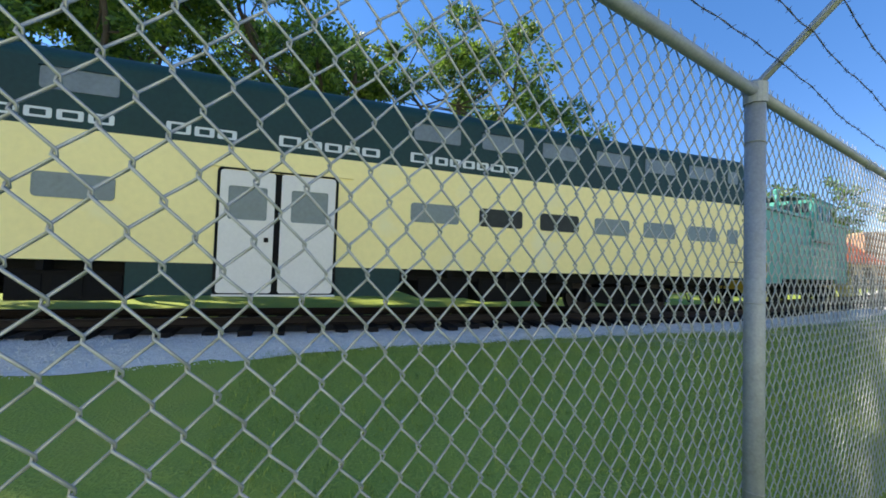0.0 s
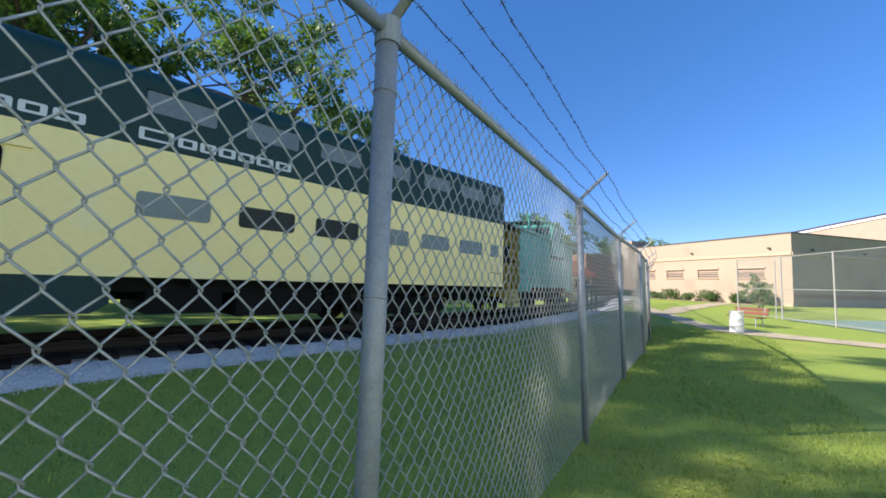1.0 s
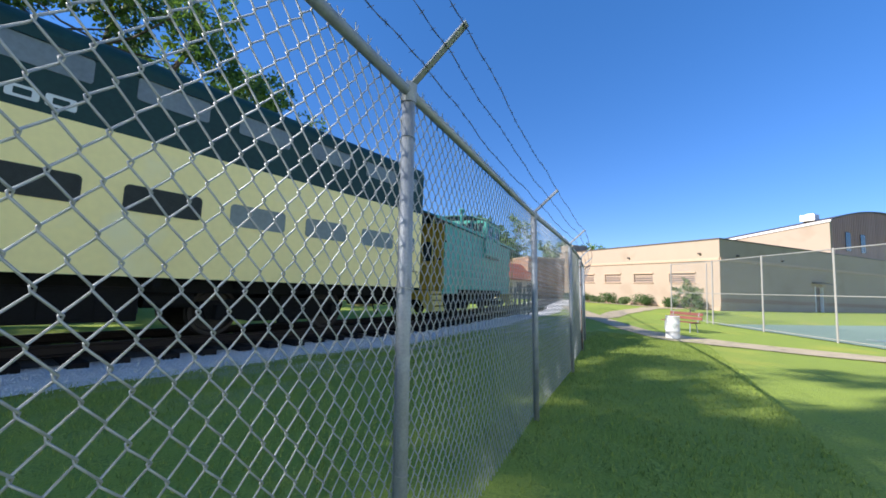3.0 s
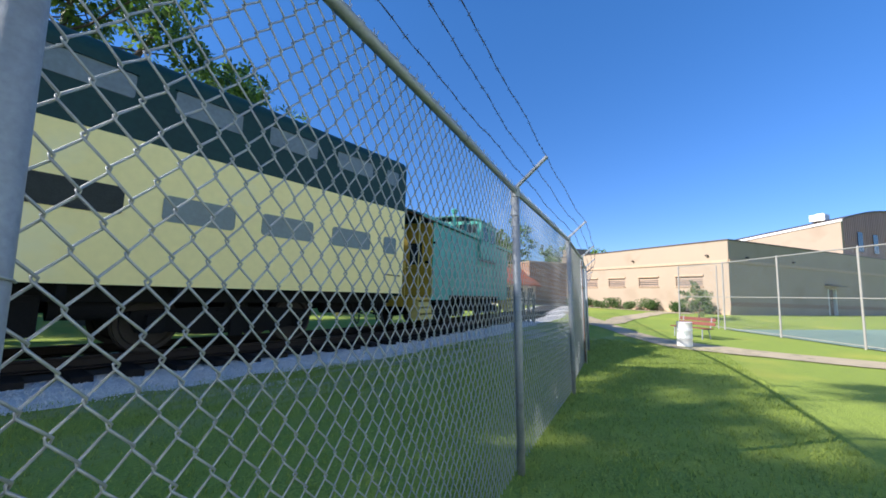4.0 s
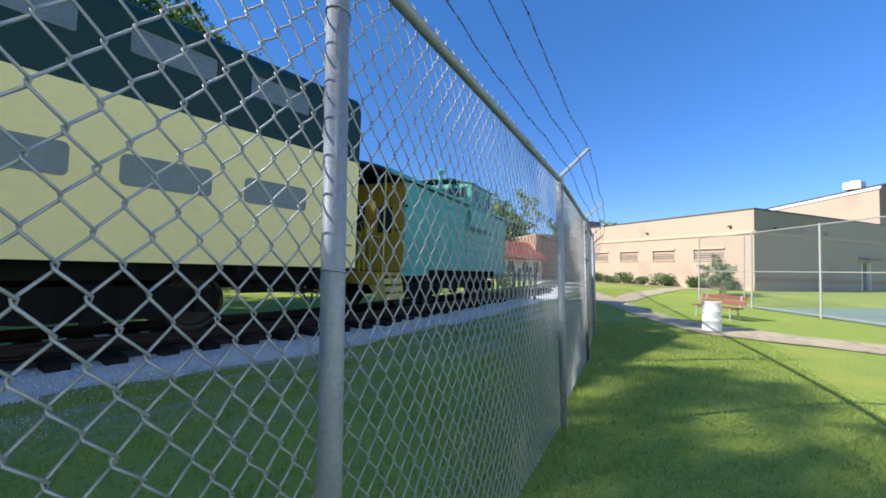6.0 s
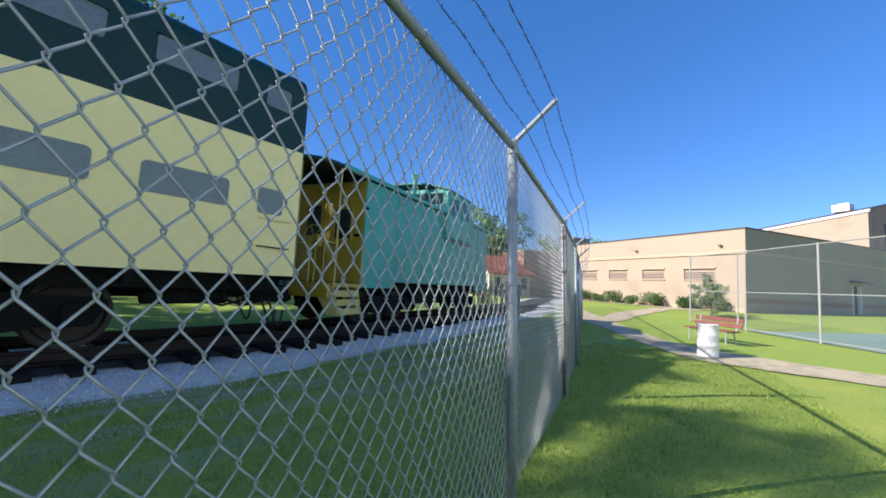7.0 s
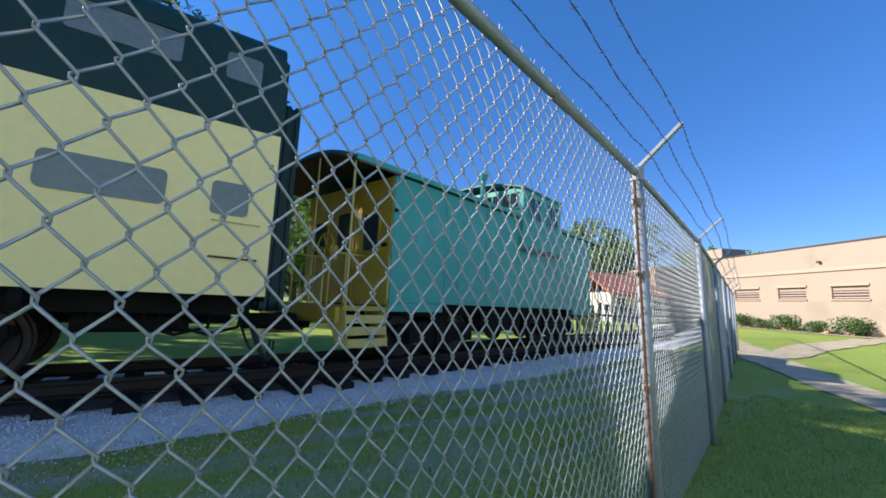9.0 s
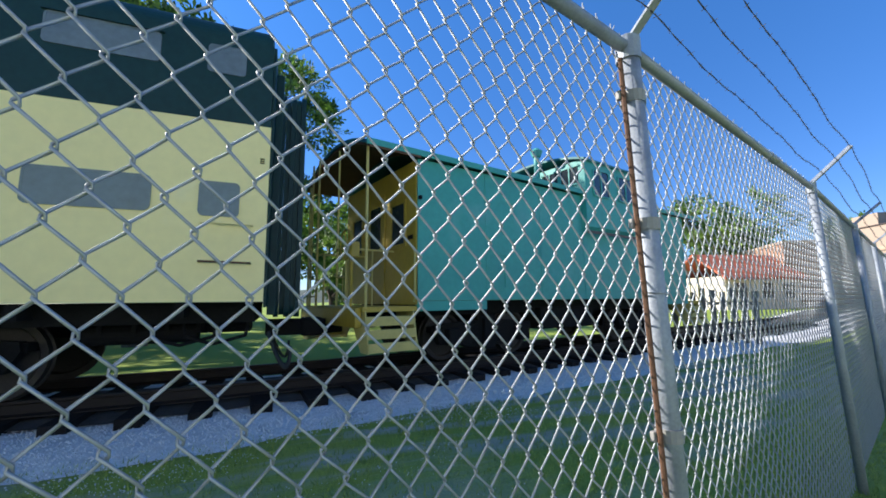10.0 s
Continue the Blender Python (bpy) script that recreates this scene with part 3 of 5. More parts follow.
# doors
bm = B()
ring(bm, round_rect(-13.80, -11.68, 0.80, 3.14, 0.10), round_rect(-13.755, -11.725, 0.83, 3.10, 0.09), -0.022, 0.02)
part("door_frame", bm, M_UNDER, coach, "thin black door surround")
bm = B()
box(bm, -13.75, -11.73, -0.004, 0.01, 0.83, 3.09)
part("door_backing", bm, M_UNDER, coach)
bm = B()
prism(bm, [(-13.95, 3.13), (-11.4, 3.13), (-11.4, 3.165), (-13.95, 3.165)], 'y', -0.05, 0.0)
part("drip_strip", bm, M_YELLOW, coach)
for x0, x1, wx0, wx1 in ((-13.745, -12.83, -13.61, -12.96), (-12.72, -11.735, -12.54, -11.87)):
    bm = B()
    r_in = round_rect(wx0, wx1, 2.19, 2.80, 0.04)
    ring(bm, round_rect(x0, x1, 0.85, 3.085, 0.05), r_in, -0.03, -0.004)
    d = part("door", bm, M_WHITE, coach, "weathered white sliding door leaf")
    bm = B()
    prism(bm, round_rect(wx0 - 0.004, wx1 + 0.004, 2.186, 2.804, 0.04), 'y', -0.016, -0.006)
    part("door_window", bm, M_PANE, d, "grey door window")
    bm = B()
    ring(bm, round_rect(wx0 - 0.035, wx1 + 0.035, 2.155, 2.835, 0.06), r_in, -0.036, -0.028)
    part("window_frame", bm, M_WHITE, d)
bm = B()
prism(bm, round_rect(-12.99, -12.91, 1.79, 1.88, 0.02), 'y', -0.05, -0.03)
part("lock_box", bm, M_UNDER, coach, "small black door lock")
bm = B()
box(bm, -13.8, -11.68, -0.05, 0.1, 0.79, 0.825, 0.006)
part("door_sill", bm, M_WHITE, coach)


# the painted name stands as plain hollow blocks, one for each sign, the first of a word taller
def lettering(x0, x1, widths, z0, z1):
    total = sum(widths)
    x = x0
    for k, w in enumerate(widths):
        step = (x1 - x0) * w / total
        a, c = x + step * 0.07, x + step * 0.93
        top = z1 + (0.035 if k == 0 else 0.0)
        b = B()
        ring(b, round_rect(a, c, z0, top, 0.03), round_rect(a + 0.074, c - 0.074, z0 + 0.038, top - 0.038, 0.012), -0.009, 0.0)
        part("lettering_block", b, M_LETTER, coach)
        x += step


lettering(-18.05, -15.34, (1.2, 1.1, 0.6, 1.0, 1.1, 1.1, 1.1), 3.63, 3.80)
lettering(-14.66, -13.50, (1.2, 1.0, 1.0), 3.63, 3.80)
lettering(-12.84, -10.86, (1.2, 1.0, 1.0, 0.9, 1.1), 3.63, 3.80)
lettering(-10.28, -7.64, (1.5, 0.9, 0.8, 0.9, 0.9, 1.0, 1.0), 3.63, 3.80)

# ---- caboose ----
CAB = pose(2.182, 0.762, 0, 0, 0, 13)
cab = thing("caboose", CAB, "teal painted caboose with mustard yellow end platform and roof cupola", "caboose")
CL, CW = 9.0, 2.9
bm = B()
box(bm, 0, CL, 0, CW, 1.36, 3.66)
part("body", bm, M_TEAL, cab, "teal painted steel body")
bm = B()
for u in (0.02, 1.45, 2.9, 4.3, 6.5, 7.7, 8.95):
    box(bm, u - 0.03, u + 0.03, -0.012, 0, 1.38, 3.62, 0.004)
box(bm, 0, CL, -0.014, 0, 1.37, 1.42, 0.004)
part("side_seam", bm, M_TEAL, cab)
for u0, u1 in ((0.0, 1.42), (7.6, 9.0)):
    bm = B()
    box(bm, u0, u1, 0.0, 0.08, 1.20, 1.356, 0.006)
    part("side_sill", bm, M_TEAL, cab)
bm = B()
ring(bm, round_rect(1.47, 1.90, 1.55, 2.22, 0.02), round_rect(1.50, 1.87, 1.58, 2.19, 0.02), -0.014, 0.0)
box(bm, 1.49, 1.88, -0.012, 0, 1.86, 1.88)
part("ladder_frame", bm, M_TEAL, cab)
bm = B()
outline = []
for k in range(17):
    q = k / 16
    outline.append((-0.10 + (CW + 0.2) * q, 3.74 + 0.36 * (1 - (2 * q - 1) ** 2)))
outline += [(v, z - 0.06) for v, z in reversed(outline)]
prism(bm, outline, 'x', -0.92, CL + 0.92)
part("roof", bm, M_TEAL_ROOF, cab, "dark teal arched roof")
bm = B()
for v0 in (-0.105, CW + 0.065):
    box(bm, -0.94, CL + 0.94, v0, v0 + 0.04, 3.675, 3.775, 0.006)
part("fascia", bm, M_TEAL, cab, "teal roof edge board")
for u0, u1 in ((-0.9, -0.004), (CL + 0.004, CL + 0.9)):
    bm = B()
    prism(bm, [(v, z - 0.062) for v, z in outline[:17]] + [(v, z - 0.10) for v, z in reversed(outline[:17])], 'x', u0, u1)
    part("platform_ceiling", bm, M_RUST, cab, "brown underside of the platform roof")


def cab_end(sign, u0):
    """End wall, platform, steps, posts and rails of one end; sign -1 for the near end."""
    def uu(d):
        return u0 + sign * d
    b = B()
    box(b, uu(0.003), uu(0.03), 0.02, CW - 0.02, 1.3, 3.64)
    wall = part("end_wall", b, M_MUSTARD, cab, "mustard yellow end wall")
    b = B()
    prism(b, round_rect(1.08, 1.82, 1.34, 3.30, 0.05), 'x', min(uu(0.03), uu(0.05)), max(uu(0.03), uu(0.05)))
    door = part("door", b, M_MUSTARD, cab)
    b = B()
    prism(b, round_rect(1.24, 1.66, 2.3, 3.1, 0.05), 'x', min(uu(0.05), uu(0.055)), max(uu(0.05), uu(0.055)))
    part("door_window", b, M_GLASS, door, "dark glass")
    for v0 in (0.34, 2.06):
        b = B()
        prism(b, round_rect(v0, v0 + 0.5, 2.28, 3.02, 0.08), 'x', min(uu(0.03), uu(0.036)), max(uu(0.03), uu(0.036)))
        w = part("window", b, M_GLASS, cab, "dark glass end window")
        b = B()
        for z in (2.28, 3.02):
            box(b, min(uu(0.03), uu(0.06)), max(uu(0.03), uu(0.06)), v0 - 0.03, v0 + 0.53, z - 0.025, z + 0.025)
        for v in (v0, v0 + 0.5):
            box(b, min(uu(0.03), uu(0.055)), max(uu(0.03), uu(0.055)), v - 0.025, v + 0.025, 2.28, 3.02)
        part("window_frame", b, M_MUSTARD, w)
    b = B()
    box(b, min(uu(0.0), uu(0.92)), max(uu(0.0), uu(0.92)), 0.03, CW - 0.03, 1.2, 1.28, 0.01)
    box(b, min(uu(0.9), uu(1.0)), max(uu(0.9), uu(1.0)), 0.1, CW - 0.1, 0.98, 1.26, 0.02)
    part("platform", b, M_MUSTARD, cab, "mustard yellow steel platform")
    for v_face, out in ((0.0, -1), (CW, 1)):
        for e in (0.06, 0.86):
            b = B()
            prism(b, [(v_face + out * 0.10, 0.62), (v_face - out * 0.16, 0.62), (v_face - out * 0.62, 1.22), (v_face - out * 0.02, 1.22)], 'x', min(uu(e), uu(e + 0.02)), max(uu(e), uu(e + 0.02)))
            st = part("step_side", b, M_STEPS, cab, "pale yellow worn step side plate")
        for k in range(3):
            b = B()
            z = 0.66 + k * 0.185
            v_in = v_face + out * (0.09 - k * 0.05)
            box(b, min(uu(0.07), uu(0.87)), max(uu(0.07), uu(0.87)), min(v_in, v_in - out * 0.24), max(v_in, v_in - out * 0.24), z - 0.03, z, 0.005)
            box(b, min(uu(0.07), uu(0.87)), max(uu(0.07), uu(0.87)), min(v_in - out * 0.004, v_in + out * 0.014), max(v_in - out * 0.004, v_in + out * 0.014), z - 0.03, z + 0.105, 0.004)
            part("tread", b, M_STEPS, st)
        b = B()
        rod(b, (uu(0.86), v_face - out * 0.05, 1.25), (uu(0.86), v_face - out * 0.05, 3.72), 0.022, 10)
        part("corner_post", b, M_STEPS, cab)
        b = B()
        bent(b, [(uu(0.06), v_face - out * 0.03, 1.35), (uu(0.09), v_face + out * 0.05, 1.40), (uu(0.09), v_face + out * 0.05, 2.1), (uu(0.06), v_face - out * 0.03, 2.15)], 0.016, 8)
        part("grab_iron", b, M_STEPS, cab)
        b = B()
        v0, v1 = sorted((v_face - out * 0.72, v_face - out * 1.12))
        bent(b, [(uu(0.9), v0, 1.26), (uu(0.9), v0, 2.22), (uu(0.9), v1, 2.22), (uu(0.9), v1, 1.26)], 0.02, 8)
        rod(b, (uu(0.9), v0, 1.75), (uu(0.9), v1, 1.75), 0.016)
        rod(b, (uu(0.88), v0, 2.2), (uu(0.05), v0, 2.2), 0.018)
        rod(b, (uu(0.45), v0, 1.26), (uu(0.45), v0, 2.2), 0.014)
        part("platform_railing", b, M_STEPS, cab, "yellow pipe railing")
        b = B()
        rod(b, (uu(0.9), v1, 1.2), (uu(0.9), v1, 3.95), 0.018)
        part("platform_pole", b, M_STEPS, cab)
    # roof ladder beside the gangway, brake stand
    b = B()
    for v in (1.95, 2.3):
        rod(b, (uu(0.98), v, 1.2), (uu(0.98), v, 4.0), 0.018)
    for k in range(8):
        rod(b, (uu(0.98), 1.95, 1.45 + 0.32 * k), (uu(0.98), 2.3, 1.45 + 0.32 * k), 0.012)
    part("end_ladder", b, M_STEPS, cab, "yellow end ladder")
    b = B()
    rod(b, (uu(0.85), 0.62, 1.26), (uu(0.85), 0.62, 2.3), 0.02)
    box(b, min(uu(0.75), uu(0.9)), max(uu(0.75), uu(0.9)), 0.54, 0.70, 2.05, 2.3, 0.02)
    bk = part("brake_stand", b, M_MUSTARD, cab)
    b = B()
    pts = [(uu(0.95), 0.62 + 0.24 * math.cos(2 * math.pi * k / 20), 2.25 + 0.24 * math.sin(2 * math.pi * k / 20)) for k in range(21)]
    bent(b, pts, 0.014, 6)
    for k in range(5):
        a = 2 * math.pi * k / 5
        rod(b, (uu(0.93), 0.62, 2.25), (uu(0.95), 0.62 + 0.24 * math.cos(a), 2.25 + 0.24 * math.sin(a)), 0.011, 6)
    part("brake_wheel", b, M_MUSTARD, bk)
    b = B()
    box(b, min(uu(0.7), uu(1.45)), max(uu(0.7), uu(1.45)), 1.32, 1.58, 0.84, 1.08, 0.03)
    part("coupler", b, M_UNDER, cab, "black steel coupler")


cab_end(-1, 0.0)
cab_end(1, CL)
# lamp bracket on the near corner
bm = B()
box(bm, -0.05, -0.02, 0.1, 0.25, 2.35, 2.42, 0.01)
box(bm, 0.0, 0.05, -0.06, 0.0, 2.98, 3.04, 0.01)
part("lamp_bracket", bm, M_UNDER, cab)
# cupola
U0, U1, V0, V1 = 4.28, 6.45, -0.13, CW + 0.13
bm = B()
prism(bm, [(V0, 2.95), (V0, 4.5), (V1, 4.5), (V1, 2.95), (CW, 2.83), (0, 2.83)], 'x', U0, U1)
cup = part("cupola", bm, M_TEAL, cab, "teal cupola overhanging the body")
bm = B()
o = []
for k in range(13):
    q = k / 12
    o.append((V0 - 0.05 + (V1 - V0 + 0.1) * q, 4.5 + 0.26 * (1 - (2 * q - 1) ** 2)))
o += [(v, z - 0.05) for v, z in reversed(o)]
prism(bm, o, 'x', U0 - 0.08, U1 + 0.08)
part("cupola_roof", bm, M_TEAL_ROOF, cup)
for v0, s in ((V0, -1), (V1, 1)):
    bm = B()
    prism(bm, [(U0 - 0.01, 2.80), (U1 + 0.01, 2.80), (U1 + 0.01, 2.86), (U0 - 0.01, 2.86)], 'y', min(v0, v0 + s * 0.03), max(v0, v0 + s * 0.03))
    part("cupola_trim", bm, M_COPING, cup)
for a, b_ in ((4.58, 5.16), (5.58, 6.18)):
    bm = B()
    prism(bm, round_rect(a, b_, 3.70, 4.28, 0.05), 'y', V0 - 0.008, V0 + 0.01)
    w = part("cupola_window", bm, M_GLASS, cup, "dark cupola side window")
    bm = B()
    box(bm, (a + b_) / 2 - 0.02, (a + b_) / 2 + 0.02, V0 - 0.025, V0 - 0.008, 3.70, 4.28)
    ring(bm, round_rect(a - 0.03, b_ + 0.03, 3.67, 4.31, 0.06), round_rect(a, b_, 3.70, 4.28, 0.05), V0 - 0.03, V0)
    part("window_frame", bm, M_TEAL, w)
for v0 in (0.05, 0.62, 1.75, 2.32):
    for u, s in ((U0, -1), (U1, 1)):
        bm = B()
        prism(bm, round_rect(v0, v0 + 0.45, 3.98, 4.36, 0.04), 'x', min(u, u + s * 0.012), max(u, u + s * 0.012))
        w = part("cupola_window", bm, M_GLASS, cup, "dark cupola end window")
        bm = B()
        box(bm, min(u + s * 0.012, u + s * 0.03), max(u + s * 0.012, u + s * 0.03), v0 + 0.21, v0 + 0.24, 3.98, 4.36)
        box(bm, min(u + s * 0.012, u + s * 0.03), max(u + s * 0.012, u + s * 0.03), v0 - 0.03, v0 + 0.48, 4.36, 4.40)
        box(bm, min(u + s * 0.012, u + s * 0.03), max(u + s * 0.012, u + s * 0.03), v0 - 0.03, v0 + 0.48, 3.94, 3.98)
        part("window_frame", bm, M_TEAL, w)
bm = B()
rod(bm, (3.95, 0.95, 3.9), (3.95, 0.95, 4.85), 0.07, 14)
rod(bm, (3.95, 0.95, 4.78), (3.95, 0.95, 4.92), 0.10, 14, 0.15)
rod(bm, (3.95, 0.95, 4.92), (3.95, 0.95, 5.0), 0.15, 14, 0.05)
part("smoke_stack", bm, M_TEAL, cab, "teal stove pipe on the roof")
bm = B()
box(bm, 0.1, CL - 0.1, 0.5, CW - 0.5, 1.1, 1.355)
box(bm, -0.8, CL + 0.8, 1.2, 1.7, 0.95, 1.2)
box(bm, 3.2, 5.0, 0.35, 1.0, 0.75, 1.2, 0.03)
rod(bm, (4.2, 2.2, 0.95), (5.6, 2.2, 0.95), 0.16, 14)
part("underframe", bm, M_UNDER, cab, "black steel underframe")
truck_into(cab, 1.75, CW / 2, 1.7, 0.42)
truck_into(cab, 7.25, CW / 2, 1.7, 0.42)

# ---- chain link fence with barbed wire ----
POSTS = [(-22.4, -9.90), (-19.46, -9.17), (-16.5, -8.44), (-13.53, -7.72), (-10.548, -6.981), (-7.583, -6.272), (-4.615, -5.566), (-1.627, -4.95), (1.326, -4.19), (4.25, -3.352), (7.15, -2.44), (10.05, -1.52), (12.95, -0.6), (15.85, 0.32), (18.75, 1.24), (21.6, 2.4), (24.4, 3.6)]
TOP = 2.275
fence = thing("chain_link_fence", pose(0, 0, 0), "galvanised chain link fence topped with three strands of barbed wire", "fence")


def fence_normal(i):
    a = Vector(POSTS[max(0, i - 1)] + (0,))
    b = Vector(POSTS[min(len(POSTS) - 1, i + 1)] + (0,))
    d = (b - a).normalized()
    return Vector((-d.y, d.x, 0))


def lean_at(i):
    return 0.0 if i <= 4 else 0.075


def foot(i):
    n = fence_normal(i)
    x, y = POSTS[i]
    return Vector((x, y, ground_z(x, y))) - n * lean_at(i)


def head(i, z=TOP):
    x, y = POSTS[i]
    return Vector((x, y, z))


frng = random.Random(11)
for i in range(len(POSTS)):
    n = fence_normal(i)
    r = 0.037 if i in (4, 8) else 0.030
    bm = B()
    rod(bm, foot(i) - Vector((0, 0, 0.05)), head(i, TOP - 0.01), r, 20)
    p = part("post", bm, M_GALV, fence, "galvanised pipe post", smooth=False)
    p.data.polygons.foreach_set("use_smooth", [len(q.vertices) == 4 for q in p.data.polygons])
    bm = B()
    rod(bm, head(i, TOP - 0.05), head(i, TOP + 0.035), r * 1.18, 16)
    rod(bm, head(i, TOP + 0.03), head(i, TOP + 0.05), r * 1.18, 16, r * 0.6)
    part("post_cap", bm, M_GALV, p)
    # arm: an angle iron leaning out over the lawn
    bm = B()
    a, b_ = head(i, TOP + 0.02), head(i, TOP + 0.275) - n * 0.27
    d = (b_ - a).normalized()
    t = Vector((n.y, -n.x, 0)).normalized()
    up = d.cross(t)
    for off, w, h in ((Vector((0, 0, 0)), 0.019, 0.004), (up * 0.012 + t * 0.017, 0.004, 0.016)):
        m = Matrix(((t.x, up.x, d.x, 0), (t.y, up.y, d.y, 0), (t.z, up.z, d.z, 0), (0, 0, 0, 1)))
        m.translation = (a + b_) / 2 + off
        box(bm, -w, w, -h, h, -(b_ - a).length / 2, (b_ - a).length / 2, m=m)
    part("barbed_wire_arm", bm, M_GALV, p)
    # tie wires that hold the mesh to the post
    for z in (0.62, 1.38, 2.05):
        bm = B()
        k = z / TOP
        c = foot(i).lerp(head(i), k)
        pts = [c + Vector((math.cos(q), math.sin(q), 0)) * (r + 0.0025) + Vector((0, 0, 0.012 * math.sin(q * 0.5))) for q in np.linspace(0, 6.28, 13)]
        v, f = tubes([[tuple(q) for q in pts]], 0.002, 5)
        part_mesh("tie_wire", fast_mesh("tie_wire", v, f, M_WIRE), p)
    if i == 8:
        for z in (0.28, 0.95, 1.62, 2.08):
            c = foot(i).lerp(head(i), z / TOP)
            bm = B()
            rod(bm, c - Vector((0, 0, 0.020)), c + Vector((0, 0, 0.020)), r + 0.005, 16)
            box(bm, c.x - 0.075, c.x + 0.01, c.y - 0.008, c.y + 0.008, c.z - 0.016, c.z + 0.016, 0.003)
            part("tension_band", bm, M_OLDGALV, p)
        bm = B()
        d0 = (head(7) - head(8)).normalized()
        rod(bm, foot(i) + d0 * 0.06 + Vector((0, 0, 0.05)), head(i, TOP - 0.06) + d0 * 0.06, 0.009, 8)
        part("tension_bar", bm, M_RUST, p, "rusty tension bar")

for i in range(len(POSTS) - 1):
    bm = B()
    rod(bm, head(i, TOP), head(i + 1, TOP), 0.0225, 16)
    ob = part("top_rail", bm, M_GALV, fence, "galvanised top rail")
    ob.data.polygons.foreach_set("use_smooth", [len(q.vertices) == 4 for q in ob.data.polygons])
    if 4 <= i <= 9:
        bm = B()
        c = head(i, TOP).lerp(head(i + 1, TOP), 0.62)
        d = (head(i + 1) - head(i)).normalized()
        rod(bm, c - d * 0.08, c + d * 0.08, 0.026, 16)
        part("rail_sleeve", bm, M_GALV, ob)

DW, DH = 0.0813, 0.098
PHASE = {3: (0.003, 0.042, -0.025, 0.94), 4: (-0.0294, -0.0020, -0.0085, 0.0), 5: (-0.0524, -0.0011, 0.0025, 0.0), 6: (-0.0643, 0.0051, -0.0205, 0.0), 7: (0.036, 0.029, -0.034, 1.58)}
PITCH = {4: (0.08248, 0.10042), 5: (0.07949, 0.09684), 6: (0.08647, 0.10913)}


def link_panel(a_low, a_top, b_low, b_top, wire, dw, dh, fine, sides, phase=(0, 0, 0, 0), exact=False):
    """Zigzag wires, each hooked into the next, between two leaning edges."""
    length = (b_top - a_top).length
    cols = int(round(length / (dw / 2)))
    h = length / cols
    if exact:
        h, cols = dw / 2, int(2 * length / dw) + 3
    height = (a_top - a_low).length
    rows = int(height / (dh / 2)) + 2
    a_low, a_top, b_low, b_top = (np.array(v) for v in (a_low, a_top, b_low, b_top))
    n = np.cross(b_top - a_top, a_top - a_low)
    n /= np.linalg.norm(n)
    i = np.arange(cols)[:, None]
    k = np.arange(rows + 1)[None, :]
    right = ((k + i) % 2 == 0)
    s = (i + right) * h + np.where(right, 1, -1) * wire * 0.9
    w = k * (dh / 2) + 0 * s
    rs_ = np.random.RandomState(int(abs(a_top[0]) * 10) + 3)
    s = s + rs_.normal(0, 0.0012, s.shape)
    w = w + rs_.normal(0, 0.0012, s.shape)
    s = np.clip(s + phase[0], 0.0, length) if exact else s + phase[0]
    w = np.clip(w + phase[1] + phase[2] * (s - phase[3]), 0.0, height + 0.012)
    if fine:
        depth = wire * 1.05
        e = dh * 0.035
        s3 = np.stack([s, s], axis=2).reshape(cols, -1)
        w3 = np.stack([w - e, w + e], axis=2).reshape(cols, -1)
        sg = np.where(right, 1.0, -1.0)
        d3 = np.stack([-sg * depth, sg * depth], axis=2).reshape(cols, -1)
    else:
        s3, w3, d3 = s, w, np.zeros_like(s)
    q = (s3 / length)[..., None]
    z = (w3 / height)[..., None]
    bulge = 0.012 * np.sin(math.pi * q) * np.sin(2.2 * math.pi * z)
    p = (a_low * (1 - q) + b_low * q) * (1 - z) + (a_top * (1 - q) + b_top * q) * z + n * (d3[..., None] + bulge)
    return tubes(p, wire, sides)


spikes, barbs = [], []
for i in range(2, len(POSTS) - 1):
    n0, n1 = fence_normal(i) * 0.036, fence_normal(i + 1) * 0.036
    lift = Vector((0, 0, 0.03))
    a_low, b_low = foot(i) + n0 + lift, foot(i + 1) + n1 + lift
    a_top, b_top = head(i, TOP + 0.055) + n0, head(i + 1, TOP + 0.055) + n1
    near = 3 <= i <= 9
    v, f = link_panel(a_low, a_top, b_low, b_top, 0.0027, *PITCH.get(i, (DW, DH)), near, 5 if near else 3, PHASE.get(i, (0, 0, 0, 0)), i in PITCH)
    part_mesh("chain_link_mesh", fast_mesh("chain_link_mesh", v, f, M_WIRE, near), fence, "galvanised diamond wire mesh")
    # twisted ends that stick up along the top
    d = (b_top - a_top)
    cnt = int(d.length / DW)
    for k in range(cnt):
        c = a_top + d * ((k + 0.5) / cnt)
        t = d.normalized()
        j = frng.uniform(-0.008, 0.008)
        for s in (-1, 1):
            spikes.append([tuple(c - Vector((0, 0, 0.03))), tuple(c + t * (0.002 * s + j) + Vector((0, 0, 0.015))), tuple(c + t * (s * 0.011 + j) + fence_normal(i) * frng.uniform(-0.01, 0.01) + Vector((0, 0, 0.045)))])

